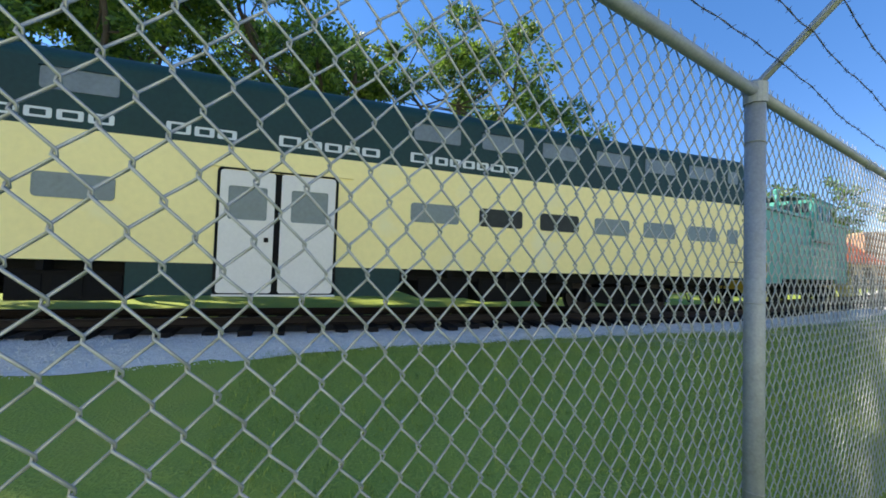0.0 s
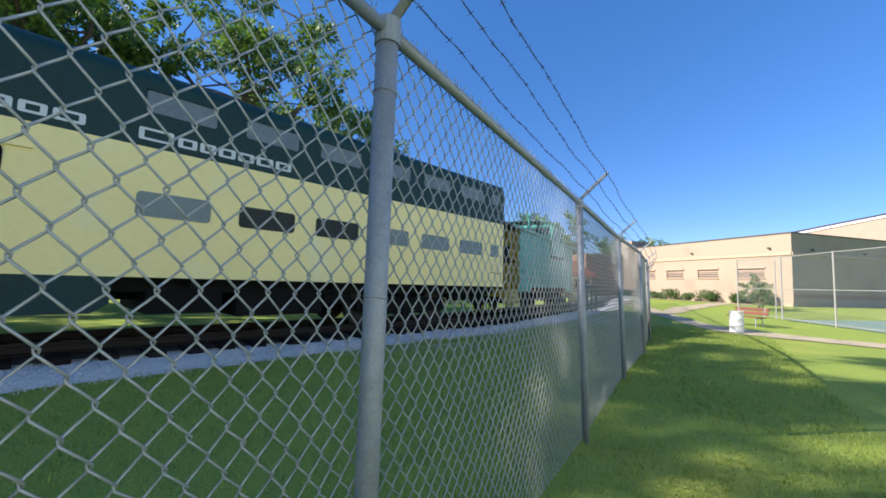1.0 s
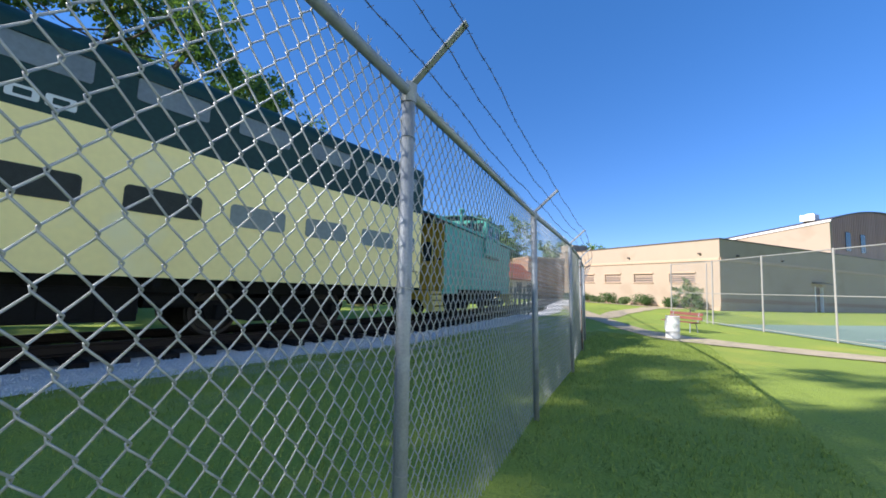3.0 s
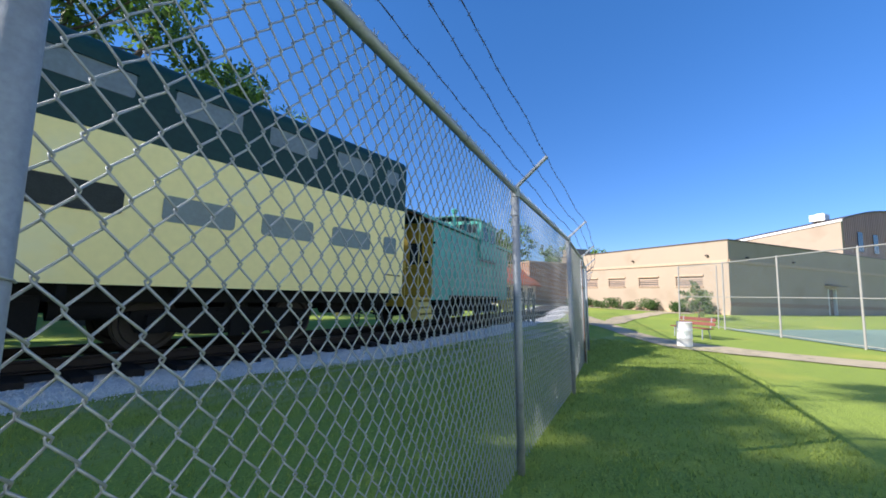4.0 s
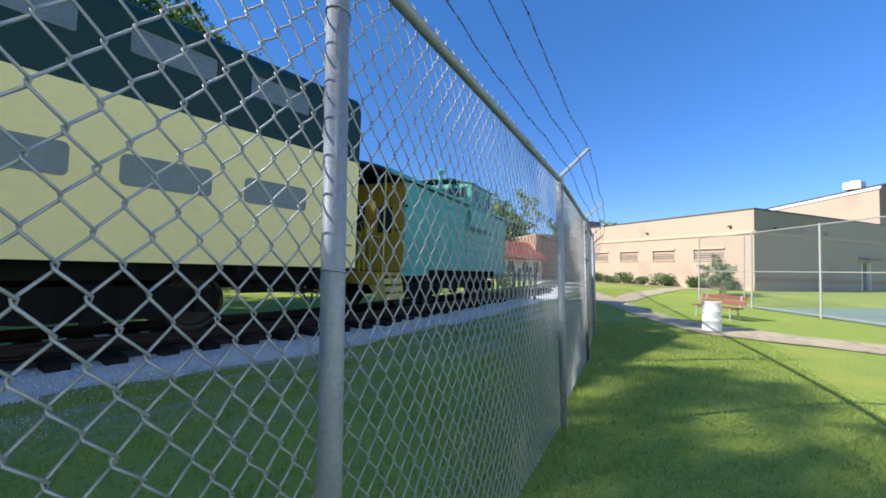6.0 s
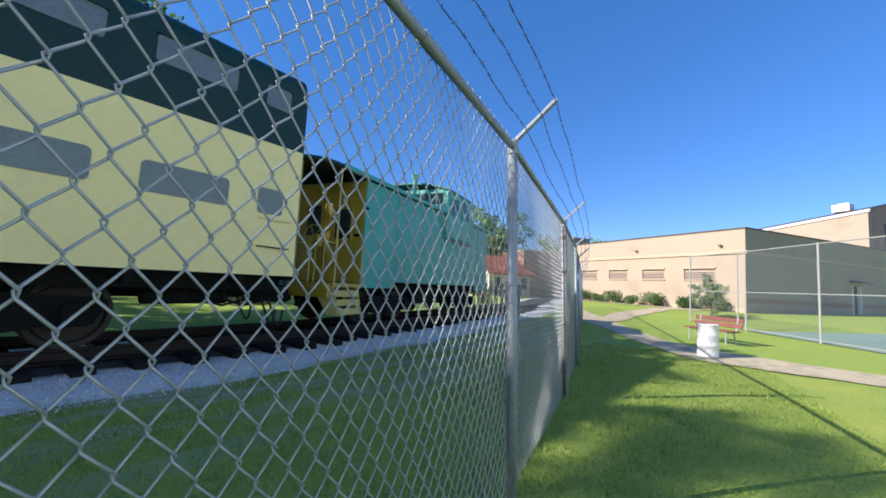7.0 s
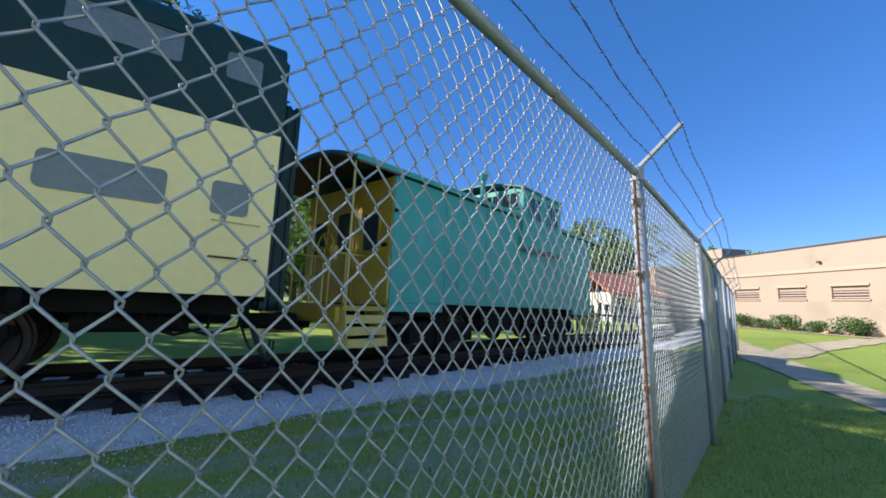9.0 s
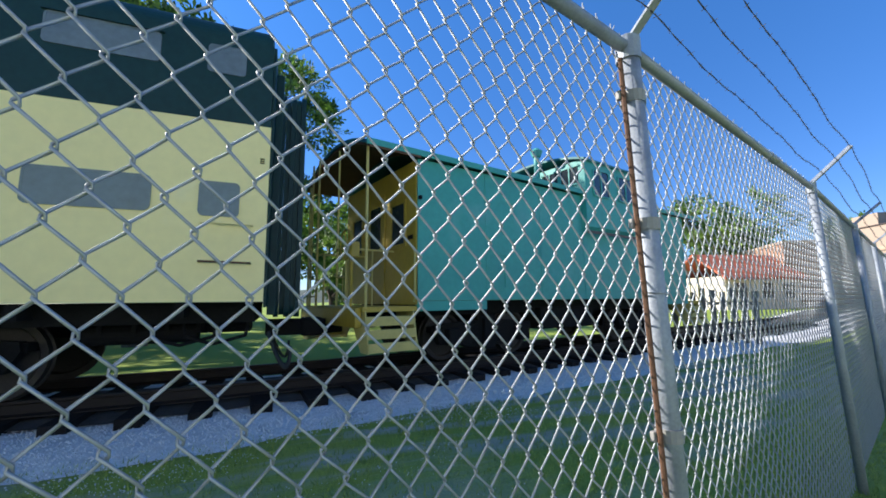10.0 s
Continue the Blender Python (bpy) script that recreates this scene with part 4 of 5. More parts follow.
for strand, (up, out) in enumerate(((0.095, 0.09), (0.18, 0.18), (0.262, 0.265))):
    for i in range(2, len(POSTS) - 1):
        a = head(i, TOP + up) - fence_normal(i) * out
        b_ = head(i + 1, TOP + up) - fence_normal(i + 1) * out
        sag = 0.02 + 0.02 * frng.random()
        ph = frng.uniform(0, 6)
        pts = []
        for k in range(61):
            q = k / 60
            c = a.lerp(b_, q) - Vector((0, 0, sag * 4 * q * (1 - q)))
            c += Vector((0.0, 0.010 * math.sin(9 * q + ph) * q * (1 - q) * 4, 0.006 * math.sin(23 * q + ph) + 0.003 * math.sin(71 * q)))
            pts.append(c)
        twin = []
        for s in (0, math.pi):
            twin.append([tuple(c + Vector((0, math.cos(k * 1.3 + s), math.sin(k * 1.3 + s))) * 0.0018) for k, c in enumerate(pts)])
        v, f = tubes(twin, 0.0017, 4)
        ob = part_mesh("barbed_wire", fast_mesh("barbed_wire", v, f, M_BARB), fence, "thin dark barbed wire strand")
        for k in range(1, 60, 2):
            c = pts[k]
            for s in (0.5, 2.1):
                o = Vector((0.006 * (1 if s > 1 else -1), math.cos(s + k), math.sin(s + k)))
                o = Vector((o.x, o.y * 0.012, o.z * 0.012))
                barbs.append([tuple(c - o), tuple(c), tuple(c + o)])
v, f = tubes(spikes, 0.0021, 4)
tagged(part_mesh("wire_fringe", fast_mesh("wire_fringe", v, f, M_WIRE), fence), kind="stuff")
v, f = tubes(barbs, 0.0012, 4)
tagged(part_mesh("barbing", fast_mesh("barbing", v, f, M_BARB), fence), kind="stuff")

# ---- paths and court ----
def flat_sheet(name, mat, pts, lift, label, category, sub=0.22):
    """A sheet that lies on the ground inside an outline, cut into strips along its length. pts: rows of (left, right)."""
    v, f = [], []
    rows = []
    for (l0, r0), (l1, r1) in zip(pts, pts[1:]):
        steps = max(1, int((Vector(l1) - Vector(l0)).length / sub))
        for k in range(steps):
            q = k / steps
            rows.append((Vector(l0).lerp(Vector(l1), q), Vector(r0).lerp(Vector(r1), q)))
    rows.append((Vector(pts[-1][0]), Vector(pts[-1][1])))
    cols = 5
    for a, b_ in rows:
        for k in range(cols):
            c = a.lerp(b_, k / (cols - 1))
            j = (0.16 * noise.noise(Vector((c.x * 1.1, c.y * 1.1, 5))) + 0.08 * noise.noise(Vector((c.x * 5, c.y * 5, 5)))) * (1 if category == "path" else 0) if k in (0, cols - 1) else 0
            v.append((c.x + j, c.y + j, ground_z(c.x, c.y) + lift))
    for i in range(len(rows) - 1):
        for k in range(cols - 1):
            a = i * cols + k
            f.append((a, a + 1, a + cols + 1, a + cols))
    ob = new(name, raw_mesh(name, v, f, mat, True))
    return tagged(ob, label, category, kind="structure")


flat_sheet("path", M_CONCRETE, [((26, 4.2), (26, 5.6)), ((20, 0.4), (19, 1.7)), ((15.4, -1.6), (14.6, -0.4)), ((11.3, -4.2), (9.8, -3.8)), ((10.3, -5.6), (7.7, -5.2)), ((9.7, -7.2), (7.5, -6.8)), ((9.4, -9.6), (7.3, -9.1)), ((9.6, -13), (7.6, -13)), ((10, -20), (8, -20))], 0.028, "worn pale concrete walkway", "path")
flat_sheet("path_branch", M_CONCRETE, [((17.6, -0.9), (17.0, 0.4)), ((22.5, -0.9), (23, 0.6)), ((28.5, -1.9), (29, -0.6)), ((31.0, -3.8), (31.8, -2.8))], 0.032, "worn pale concrete walkway branch", "path")
flat_sheet("sidewalk", M_CONCRETE, [((29.0, -3.2), (30.2, -3.8)), ((32.0, 2.0), (33.2, 1.4)), ((36.0, 9.5), (37.2, 8.9))], 0.036, "narrow concrete walk along the building", "path")

TB, TC, TD = Vector((19.5, -6.09, 0)), Vector((16.255, -8.40, 0)), Vector((13.44, -10.58, 0))
TA = Vector((22.1, -3.7, 0))
along = (TD - TB).normalized()
inward = Vector((-along.y, along.x, 0))
if inward.x < 0:
    inward = -inward
court_pts = []
for k in range(15):
    p = TB + along * (k * 2.6)
    court_pts.append(((p.x + inward.x * 0.05, p.y + inward.y * 0.05), (p.x + inward.x * 15.5, p.y + inward.y * 15.5)))
flat_sheet("court", M_COURT, court_pts, 0.03, "worn green hard tennis court surface", "tennis court")
blue_pts = []
for k in range(9):
    p = TB + along * (6 + k * 2.6)
    blue_pts.append(((p.x + inward.x * 2.6, p.y + inward.y * 2.6), (p.x + inward.x * 12.5, p.y + inward.y * 12.5)))
flat_sheet("court_inner", M_COURTBLUE, blue_pts, 0.036, "faded blue playing area of the court", "tennis court")
for off in (2.6, 5.2, 12.5):
    pts = []
    for k in range(9):
        p = TB + along * (6 + k * 2.6) + inward * off
        pts.append(((p.x - inward.x * 0.05, p.y - inward.y * 0.05), (p.x + inward.x * 0.05, p.y + inward.y * 0.05)))
    flat_sheet("court_line", M_LINE, pts, 0.042, "white painted court line", "court line")

# ---- tall court fence ----
court_fence = thing("court_fence", pose(0, 0, 0), "tall grey chain link fence round the tennis court", "fence")
run = [TB + along * (3.7 * k) for k in range(8)]
across = [TB + (TA - TB).normalized() * (3.62 * k) for k in range(2)]
far_dir = (TA - TB).normalized()
CT = 3.64
for p in run + across[1:]:
    z0 = ground_z(p.x, p.y)
    bm = B()
    rod(bm, (p.x, p.y, z0 - 0.05), (p.x, p.y, CT), 0.04, 14)
    rod(bm, (p.x, p.y, CT), (p.x, p.y, CT + 0.04), 0.046, 14, 0.02)
    part("post", bm, M_OLDGALV, court_fence)
bm = B()
rod(bm, (TB.x + 0.35, TB.y + 0.3, ground_z(TB.x, TB.y)), (TB.x + 0.35, TB.y + 0.3, 3.5), 0.03, 12)
part("gate_post", bm, M_OLDGALV, court_fence)
for chain in (run, across):
    for a, b_ in zip(chain, chain[1:]):
        za, zb = ground_z(a.x, a.y), ground_z(b_.x, b_.y)
        for z, r in ((CT - 0.02, 0.022), (1.72, 0.02), (0.12, 0.018)):
            bm = B()
            rod(bm, (a.x, a.y, z + (za if z < 1 else 0)), (b_.x, b_.y, z + (zb if z < 1 else 0)), r, 10)
            part("rail", bm, M_OLDGALV, court_fence)
        v, f = link_panel(Vector((a.x, a.y, za + 0.03)), Vector((a.x, a.y, CT)), Vector((b_.x, b_.y, zb + 0.03)), Vector((b_.x, b_.y, CT)), 0.0026, 0.09, 0.10, False, 3)
        part_mesh("chain_link_mesh", fast_mesh("chain_link_mesh", v, f, M_WIRE), court_fence)

# ---- litter drum and bench ----
bx, by = 8.96, -5.30
drum = thing("trash_drum", pose(bx, by, ground_z(bx, by) + 0.03), "white painted steel drum used as a trash can, on the path", "trash can")
bm = B()
seg, prof = 32, [(0.0, 0.0), (0.24, 0.0), (0.254, 0.015), (0.244, 0.03), (0.244, 0.27), (0.254, 0.285), (0.244, 0.30), (0.244, 0.54), (0.254, 0.555), (0.244, 0.57), (0.244, 0.82), (0.256, 0.832), (0.246, 0.845), (0.233, 0.83), (0.233, 0.25), (0.0, 0.25)]
rows = []
for r, z in prof:
    rows.append([bm.verts.new((r * math.cos(2 * math.pi * k / seg), r * math.sin(2 * math.pi * k / seg), z)) for k in range(seg)] if r else [bm.verts.new((0, 0, z))])
for a, b_ in zip(rows, rows[1:]):
    for k in range(seg):
        q = (k + 1) % seg
        if len(a) == 1:
            bm.faces.new((a[0], b_[q], b_[k]))
        elif len(b_) == 1:
            bm.faces.new((a[k], a[q], b_[0]))
        else:
            bm.faces.new((a[k], a[q], b_[q], b_[k]))
bmesh.ops.recalc_face_normals(bm, faces=bm.faces)
part("drum", bm, M_BIN, drum, smooth=True)
for j, (az, z0, h, w) in enumerate(((186, 0.40, 0.20, 0.10), (198, 0.36, 0.26, 0.10), (210, 0.40, 0.2, 0.08))):
    bm = B()
    for k in range(4):
        a0, a1 = radians(az + k * w * 15), radians(az + (k + 1) * w * 15)
        vs = [bm.verts.new((0.2465 * math.cos(a), 0.2465 * math.sin(a), z)) for a, z in ((a0, z0), (a1, z0), (a1, z0 + h), (a0, z0 + h))]
        bm.faces.new(vs)
    part("stencil_mark", bm, M_BINMARK, drum)

bench = thing("bench", pose(13.05, -5.25, ground_z(13.05, -5.25), 0, 0, 52), "red-brown slatted bench with back, on galvanised legs beside the court", "bench")
for k in range(3):
    bm = B()
    box(bm, -0.9, 0.9, -0.02 + k * 0.15, 0.11 + k * 0.15, 0.43, 0.47, 0.008)
    part("seat_board", bm, M_BENCH, bench)
for k in range(2):
    bm = B()
    box(bm, -0.9, 0.9, -0.02, 0.02, 0.0, 0.14, 0.008, m=pose(0, -0.09 - 0.05 * k, 0.56 + 0.18 * k, 12, 0, 0))
    part("back_board", bm, M_BENCH, bench)
for u in (-0.7, 0.7):
    bm = B()
    bent(bm, [(u, 0.38, 0.0), (u, 0.36, 0.41), (u, -0.06, 0.41), (u, -0.17, 0.9)], 0.022, 8)
    bent(bm, [(u, 0.05, 0.41), (u, -0.06, 0.0)], 0.022, 8)
    part("leg", bm, M_GALV, bench)

# ---- gym building ----
def wall_cells(bm, u0, u1, z0, z1, holes, place, thick):
    """A wall slab in u and z with rectangular holes through it. place(u, z, d) gives the point at depth d."""
    us = sorted({u0, u1, *[h[0] for h in holes], *[h[1] for h in holes]})
    zs = sorted({z0, z1, *[h[2] for h in holes], *[h[3] for h in holes]})
    for a, b_ in zip(us, us[1:]):
        for c, d in zip(zs, zs[1:]):
            if any(h[0] <= a and b_ <= h[1] and h[2] <= c and d <= h[3] for h in holes):
                continue
            v = [bm.verts.new(place(*q)) for q in ((a, c, 0), (b_, c, 0), (b_, d, 0), (a, d, 0), (a, c, thick), (b_, c, thick), (b_, d, thick), (a, d, thick))]
            for f in ((0, 1, 2, 3), (7, 6, 5, 4), (0, 4, 5, 1), (1, 5, 6, 2), (2, 6, 7, 3), (3, 7, 4, 0)):
                bm.faces.new([v[k] for k in f])
    bmesh.ops.remove_doubles(bm, verts=bm.verts, dist=0.0005)
    bmesh.ops.recalc_face_normals(bm, faces=bm.faces)


GYM = pose(30.455, -6.097, 0.45, 0, 0, 60.2)
gym = thing("gym_building", GYM, "low beige stucco building with taller brown ribbed hall behind", "building")
GL, GH, GD = 19.5, 5.85, 46.0
lit = lambda u, z, d: (u, -d, z)
shade = lambda u, z, d: (d, -u, z)
wins = [(2.08, 4.48, 2.27, 3.10), (6.21, 8.34, 2.27, 3.10), (10.0, 12.1, 2.27, 3.10), (13.7, 16.0, 2.27, 3.10)]
bm = B()
wall_cells(bm, 0, GL, -0.3, GH, wins, lit, 0.3)
part("wall", bm, M_STUCCO, gym, "sunlit beige stucco wall")
door_hole = (13.9, 15.3, -0.3, 2.5)
bm = B()
wall_cells(bm, 0.302, GD, -0.3, GH, [door_hole], shade, 0.3)
part("wall", bm, M_STUCCO, gym, "shaded beige stucco wall")
bm = B()
box(bm, GL - 0.3, GL, -GD, -0.302, -0.3, GH)
box(bm, 0.302, GL - 0.302, -GD, -GD + 0.3, -0.3, GH)
part("wall", bm, M_STUCCO, gym)
bm = B()
box(bm, 0.31, GL - 0.31, -GD + 0.31, -0.31, GH - 0.35, GH - 0.15)
part("roof", bm, M_COPING, gym, "flat dark roof")
bm = B()
box(bm, -0.06, GL + 0.06, -0.36, 0.06, GH, GH + 0.10, 0.015)
box(bm, -0.06, 0.36, -GD - 0.06, -0.364, GH, GH + 0.10, 0.015)
part("coping", bm, M_COPING, gym, "dark metal roof edge")
bm = B()
box(bm, 0.0, GL, 0.0, 0.10, 4.10, 4.34, 0.02)
box(bm, -0.10, 0.0, -GD, 0.0, 4.10, 4.34, 0.02)
part("wall_band", bm, M_BAND, gym, "tan projecting band round the wall")
bm = B()
box(bm, -0.03, 0.0, -13.88, 0.0, 0.72, 1.05)
box(bm, -0.03, 0.0, -GD, -15.32, 0.72, 1.05)
part("wall_stripe", bm, M_BASE, gym, "brown painted stripe")
for k in range(9):
    bm = B()
    v0 = GL * k / 9
    box(bm, v0 + 0.02, v0 + GL / 9 - 0.02, 0.0, 0.06, -0.3, 0.32, 0.01)
    part("base_stone", bm, M_BASE if k % 2 else M_BAND, gym)
for u0, u1, z0, z1 in wins:
    bm = B()
    box(bm, u0, u1, -0.26, -0.22, z0, z1)
    w = part("window", bm, M_PANE_UP, gym, "grey window pane behind level slats")
    bm = B()
    box(bm, u0 - 0.08, u1 + 0.08, -0.05, 0.10, z1, z1 + 0.14, 0.015)
    part("window_head", bm, M_BAND, w)
    bm = B()
    box(bm, u0 - 0.08, u1 + 0.08, -0.05, 0.09, z0 - 0.09, z0, 0.015)
    part("window_sill", bm, M_BAND, w)
    bmm = B()
    box(bmm, u0, u1, -0.19, -0.10, 0.0, 0.10, 0.01)
    slat_mesh = mesh_of(bmm, "slat", M_LOUVRE)
    for k in range(3):
        part_mesh("slat", slat_mesh, w, m=pose(0, 0, z0 + 0.05 + 0.18 * k))
    bm = B()
    box(bm, u0, u1, -0.18, -0.10, z1 - 0.27, z1, 0.01)
    part("louvre", bm, M_LOUVRE, w)
bm = B()
box(bm, 0.18, 0.24, -15.28, -13.92, -0.3, 2.48)
d = part("door", bm, M_COPING, gym, "dark steel door")
bm = B()
box(bm, -0.04, 0.2, -14.02, -13.9, -0.3, 2.5, 0.01)
box(bm, -0.04, 0.2, -15.3, -15.18, -0.3, 2.5, 0.01)
part("door_frame", bm, M_TRIM, d)
bm = B()
prism(bm, [(0.0, 2.95), (-0.7, 2.8), (-0.7, 2.72), (0.0, 2.8)], 'y', -15.7, -13.5)
part("door_awning", bm, M_COPING, gym)
lamp_bm = B()
box(lamp_bm, -0.1, 0.1, -0.08, 0.08, -0.07, 0.07, 0.02)
box(lamp_bm, -0.03, 0.03, -0.14, -0.08, -0.03, 0.03)
lamp_mesh = mesh_of(lamp_bm, "wall_lamp", M_COPING)
for m in (pose(1.6, 0.14, 4.75), pose(8.9, 0.14, 4.75), pose(-0.14, -2.2, 4.6, 0, 0, 90), pose(-0.14, -8.6, 4.6, 0, 0, 90)):
    part_mesh("wall_lamp", lamp_mesh, gym, m=m)
# raised block at the far end
bm = B()
box(bm, GL - 2.2, GL - 0.1, -2.4, -0.1, GH + 0.1, GH + 0.95)
part("parapet_block", bm, M_STUCCO, gym)
# tall hall
HX, HY, HH = 0.5, -18.4, 9.5


def slope_down(b):
    for v in b.verts:
        if v.co.z > GH + 0.5:
            v.co.z -= 0.11 * (v.co.x - HX)


bm = B()
box(bm, HX, GL, HY - 0.3, HY, GH - 0.2, HH)
slope_down(bm)
part("hall_wall", bm, M_STUCCO, gym, "sunlit beige side wall of the hall")
bm = B()
box(bm, HX - 0.15, GL, HY, HY + 0.12, HH - 0.22, HH, 0.01)
slope_down(bm)
part("eave_trim", bm, M_TRIM, gym, "white eave trim")
span = 26.0
arch_pts = [(HY - 0.3 - span * k / 20, HH + 1.9 * (1 - (2 * k / 20 - 1) ** 2)) for k in range(21)]
bm = B()
prism(bm, [(HY - 0.3, GH - 0.2)] + arch_pts + [(HY - 0.3 - span, GH - 0.2)], 'x', HX + 0.06, HX + 0.3)
part("hall_front", bm, M_RIB, gym, "brown metal clad front")
ribs = 70
for k in range(ribs):
    q = (k + 0.5) / ribs
    y = HY - 0.3 - span * q
    top = HH + 1.9 * (1 - (2 * q - 1) ** 2)
    bm = B()
    box(bm, HX - 0.01, HX + 0.058, y - 0.09, y + 0.09, GH - 0.1, top - 0.05)
    part("metal_rib", bm, M_RIB, gym)
for q in (0.12, 0.24, 0.5, 0.7):
    y = HY - 0.3 - span * q
    bm = B()
    box(bm, HX - 0.06, HX - 0.012, y - 0.5, y + 0.5, 6.5, 8.5, 0.01)
    part("hall_window", bm, M_GLASS, gym, "tall dark hall window")
bm = B()
prism(bm, [(y, z + 0.02) for y, z in arch_pts] + [(y, z + 0.14) for y, z in reversed(arch_pts)], 'x', HX - 0.1, GL)
slope_down(bm)
part("hall_roof", bm, M_COPING, gym, "arched dark metal roof")
for x0, y0, s in ((2.2, -19.6, 0.6), (9.0, -9.0, 0.7), (13.0, -6.2, 0.5)):
    bm = B()
    z0 = GH - 0.15 if y0 > -15 else HH + 0.3
    h = 1.15 * s
    box(bm, x0, x0 + 2.2 * s, y0 - 1.6 * s, y0, z0, z0 + h, 0.03)
    box(bm, x0 + 0.2, x0 + 0.9, y0 - 1.2 * s, y0 - 0.3, z0 + h, z0 + h + 0.12)
    part("roof_unit", bm, M_TRIM, gym, "white rooftop air unit")

# shrubs along the wall
def leaf_cloud(centres, radius, count, size, seed, flat=1.0):
    r = np.random.RandomState(seed)
    c = np.asarray(centres)[r.randint(0, len(centres), count)]
    d = r.normal(0, 1, (count, 3))
    d /= np.linalg.norm(d, axis=1, keepdims=True)
    p = c + d * (radius * r.uniform(0.25, 1.0, (count, 1)) ** 0.6) * np.array([1, 1, flat])
    a = r.normal(0, 1, (count, 3))
    a /= np.linalg.norm(a, axis=1, keepdims=True)
    b = np.cross(a, r.normal(0, 1, (count, 3)))
    b /= np.linalg.norm(b, axis=1, keepdims=True) + 1e-9
    s = size * r.uniform(0.6, 1.4, (count, 1))
    v = np.stack([p - a * s, p + b * s * 0.45, p + a * s, p - b * s * 0.45], axis=1).reshape(-1, 3)
    f = np.arange(count * 4).reshape(-1, 4)
    return v, f


def sprig_cloud(centres, radius, count, size, seed, flat=1.0):
    """Compound leaves: sprigs of seven leaflets gathered in clumps round the twig ends."""
    r = np.random.RandomState(seed)
    k = max(1, count // 7)
    cs = np.asarray(centres)
    pick = r.randint(0, len(cs), k)
    grow = r.uniform(0.6, 1.35, len(cs))[pick][:, None]
    def unit(v):
        return v / (np.linalg.norm(v, axis=1, keepdims=True) + 1e-9)
    d = unit(r.normal(0, 1, (k, 3)))
    p = cs[pick] + d * (radius * grow * r.uniform(0.1, 1.0, (k, 1)) ** 0.5) * np.array([1, 1, flat])
    a = unit(d + r.normal(0, 0.5, (k, 3)) + np.array([0, 0, -0.2]))
    b = unit(np.cross(a, r.normal(0, 1, (k, 3))))
    n = np.cross(a, b)
    out = []
    for j in range(7):
        side = 0.0 if j == 6 else (1.0 if j % 2 else -1.0)
        q = p + a * size * (0.55 * (j // 2 if j < 6 else 3) - 0.8)
        way_ = unit(a * (0.5 if side else 1.0) + b * side + n * r.normal(0, 0.25, (k, 1)))
        w = unit(np.cross(way_, n)) * size * 0.36
        long = way_ * size * 1.7 * r.uniform(0.75, 1.2, (k, 1))
        out.append(np.stack([q, q + long * 0.5 + w, q + long, q + long * 0.5 - w], axis=1))
    v = np.concatenate(out).reshape(-1, 3)
    return v, np.arange(len(v)).reshape(-1, 4)


def shrub(x, y, w, h, seed, mat=M_SHRUB, label="clipped dark green shrub against the building"):
    t = thing("shrub", pose(x, y, ground_z(x, y)), label, "shrub", "shrubs along the wall")
    r = random.Random(seed)
    cs = [(r.uniform(-w / 2, w / 2) * 0.7, r.uniform(-w / 2, w / 2) * 0.6, r.uniform(0.3, 0.75) * h) for _ in range(14)]
    v, f = leaf_cloud(cs, 0.32 * h + 0.12, 1500, 0.07, seed)
    v[:, 2] = np.maximum(v[:, 2], 0.0)
    part_mesh("foliage", fast_mesh("foliage", v, f, mat), t)
    bm = B()
    for _ in range(4):
        rod(bm, (0, 0, -0.03), (r.uniform(-w, w) * 0.25, r.uniform(-w, w) * 0.2, h * 0.6), 0.02, 6, 0.008)
    part("stem", bm, M_BARK, t)


for k, (u, w, h) in enumerate(((1.6, 1.5, 1.15), (3.6, 1.2, 0.9), (6.6, 2.1, 1.1), (8.5, 1.2, 0.7), (10.6, 2.0, 1.05), (12.4, 1.0, 0.7), (14.4, 1.9, 1.0), (16.6, 1.4, 0.8))):
    p = GYM @ Vector((u, 1.1, 0))
    shrub(p.x, p.y, w, h, 40 + k, M_LIGHTSHRUB if k in (3, 5) else M_SHRUB, "pale green low shrub against the building" if k in (3, 5) else "clipped dark green shrub against the building")


# ---- trees ----
def limb(bm, a, b, r0, r1, rnd, steps=4, wob=0.12):
    a, b = Vector(a), Vector(b)
    d = b - a
    pts = [a + d * (k / steps) + Vector((rnd.uniform(-1, 1), rnd.uniform(-1, 1), rnd.uniform(-0.5, 0.5))) * (wob * d.length / steps if 0 < k < steps else 0) for k in range(steps + 1)]
    for k in range(steps):
        ra = r0 + (r1 - r0) * k / steps
        rb = r0 + (r1 - r0) * (k + 1) / steps
        rod(bm, pts[k], pts[k + 1], ra, 8, rb)
    return pts


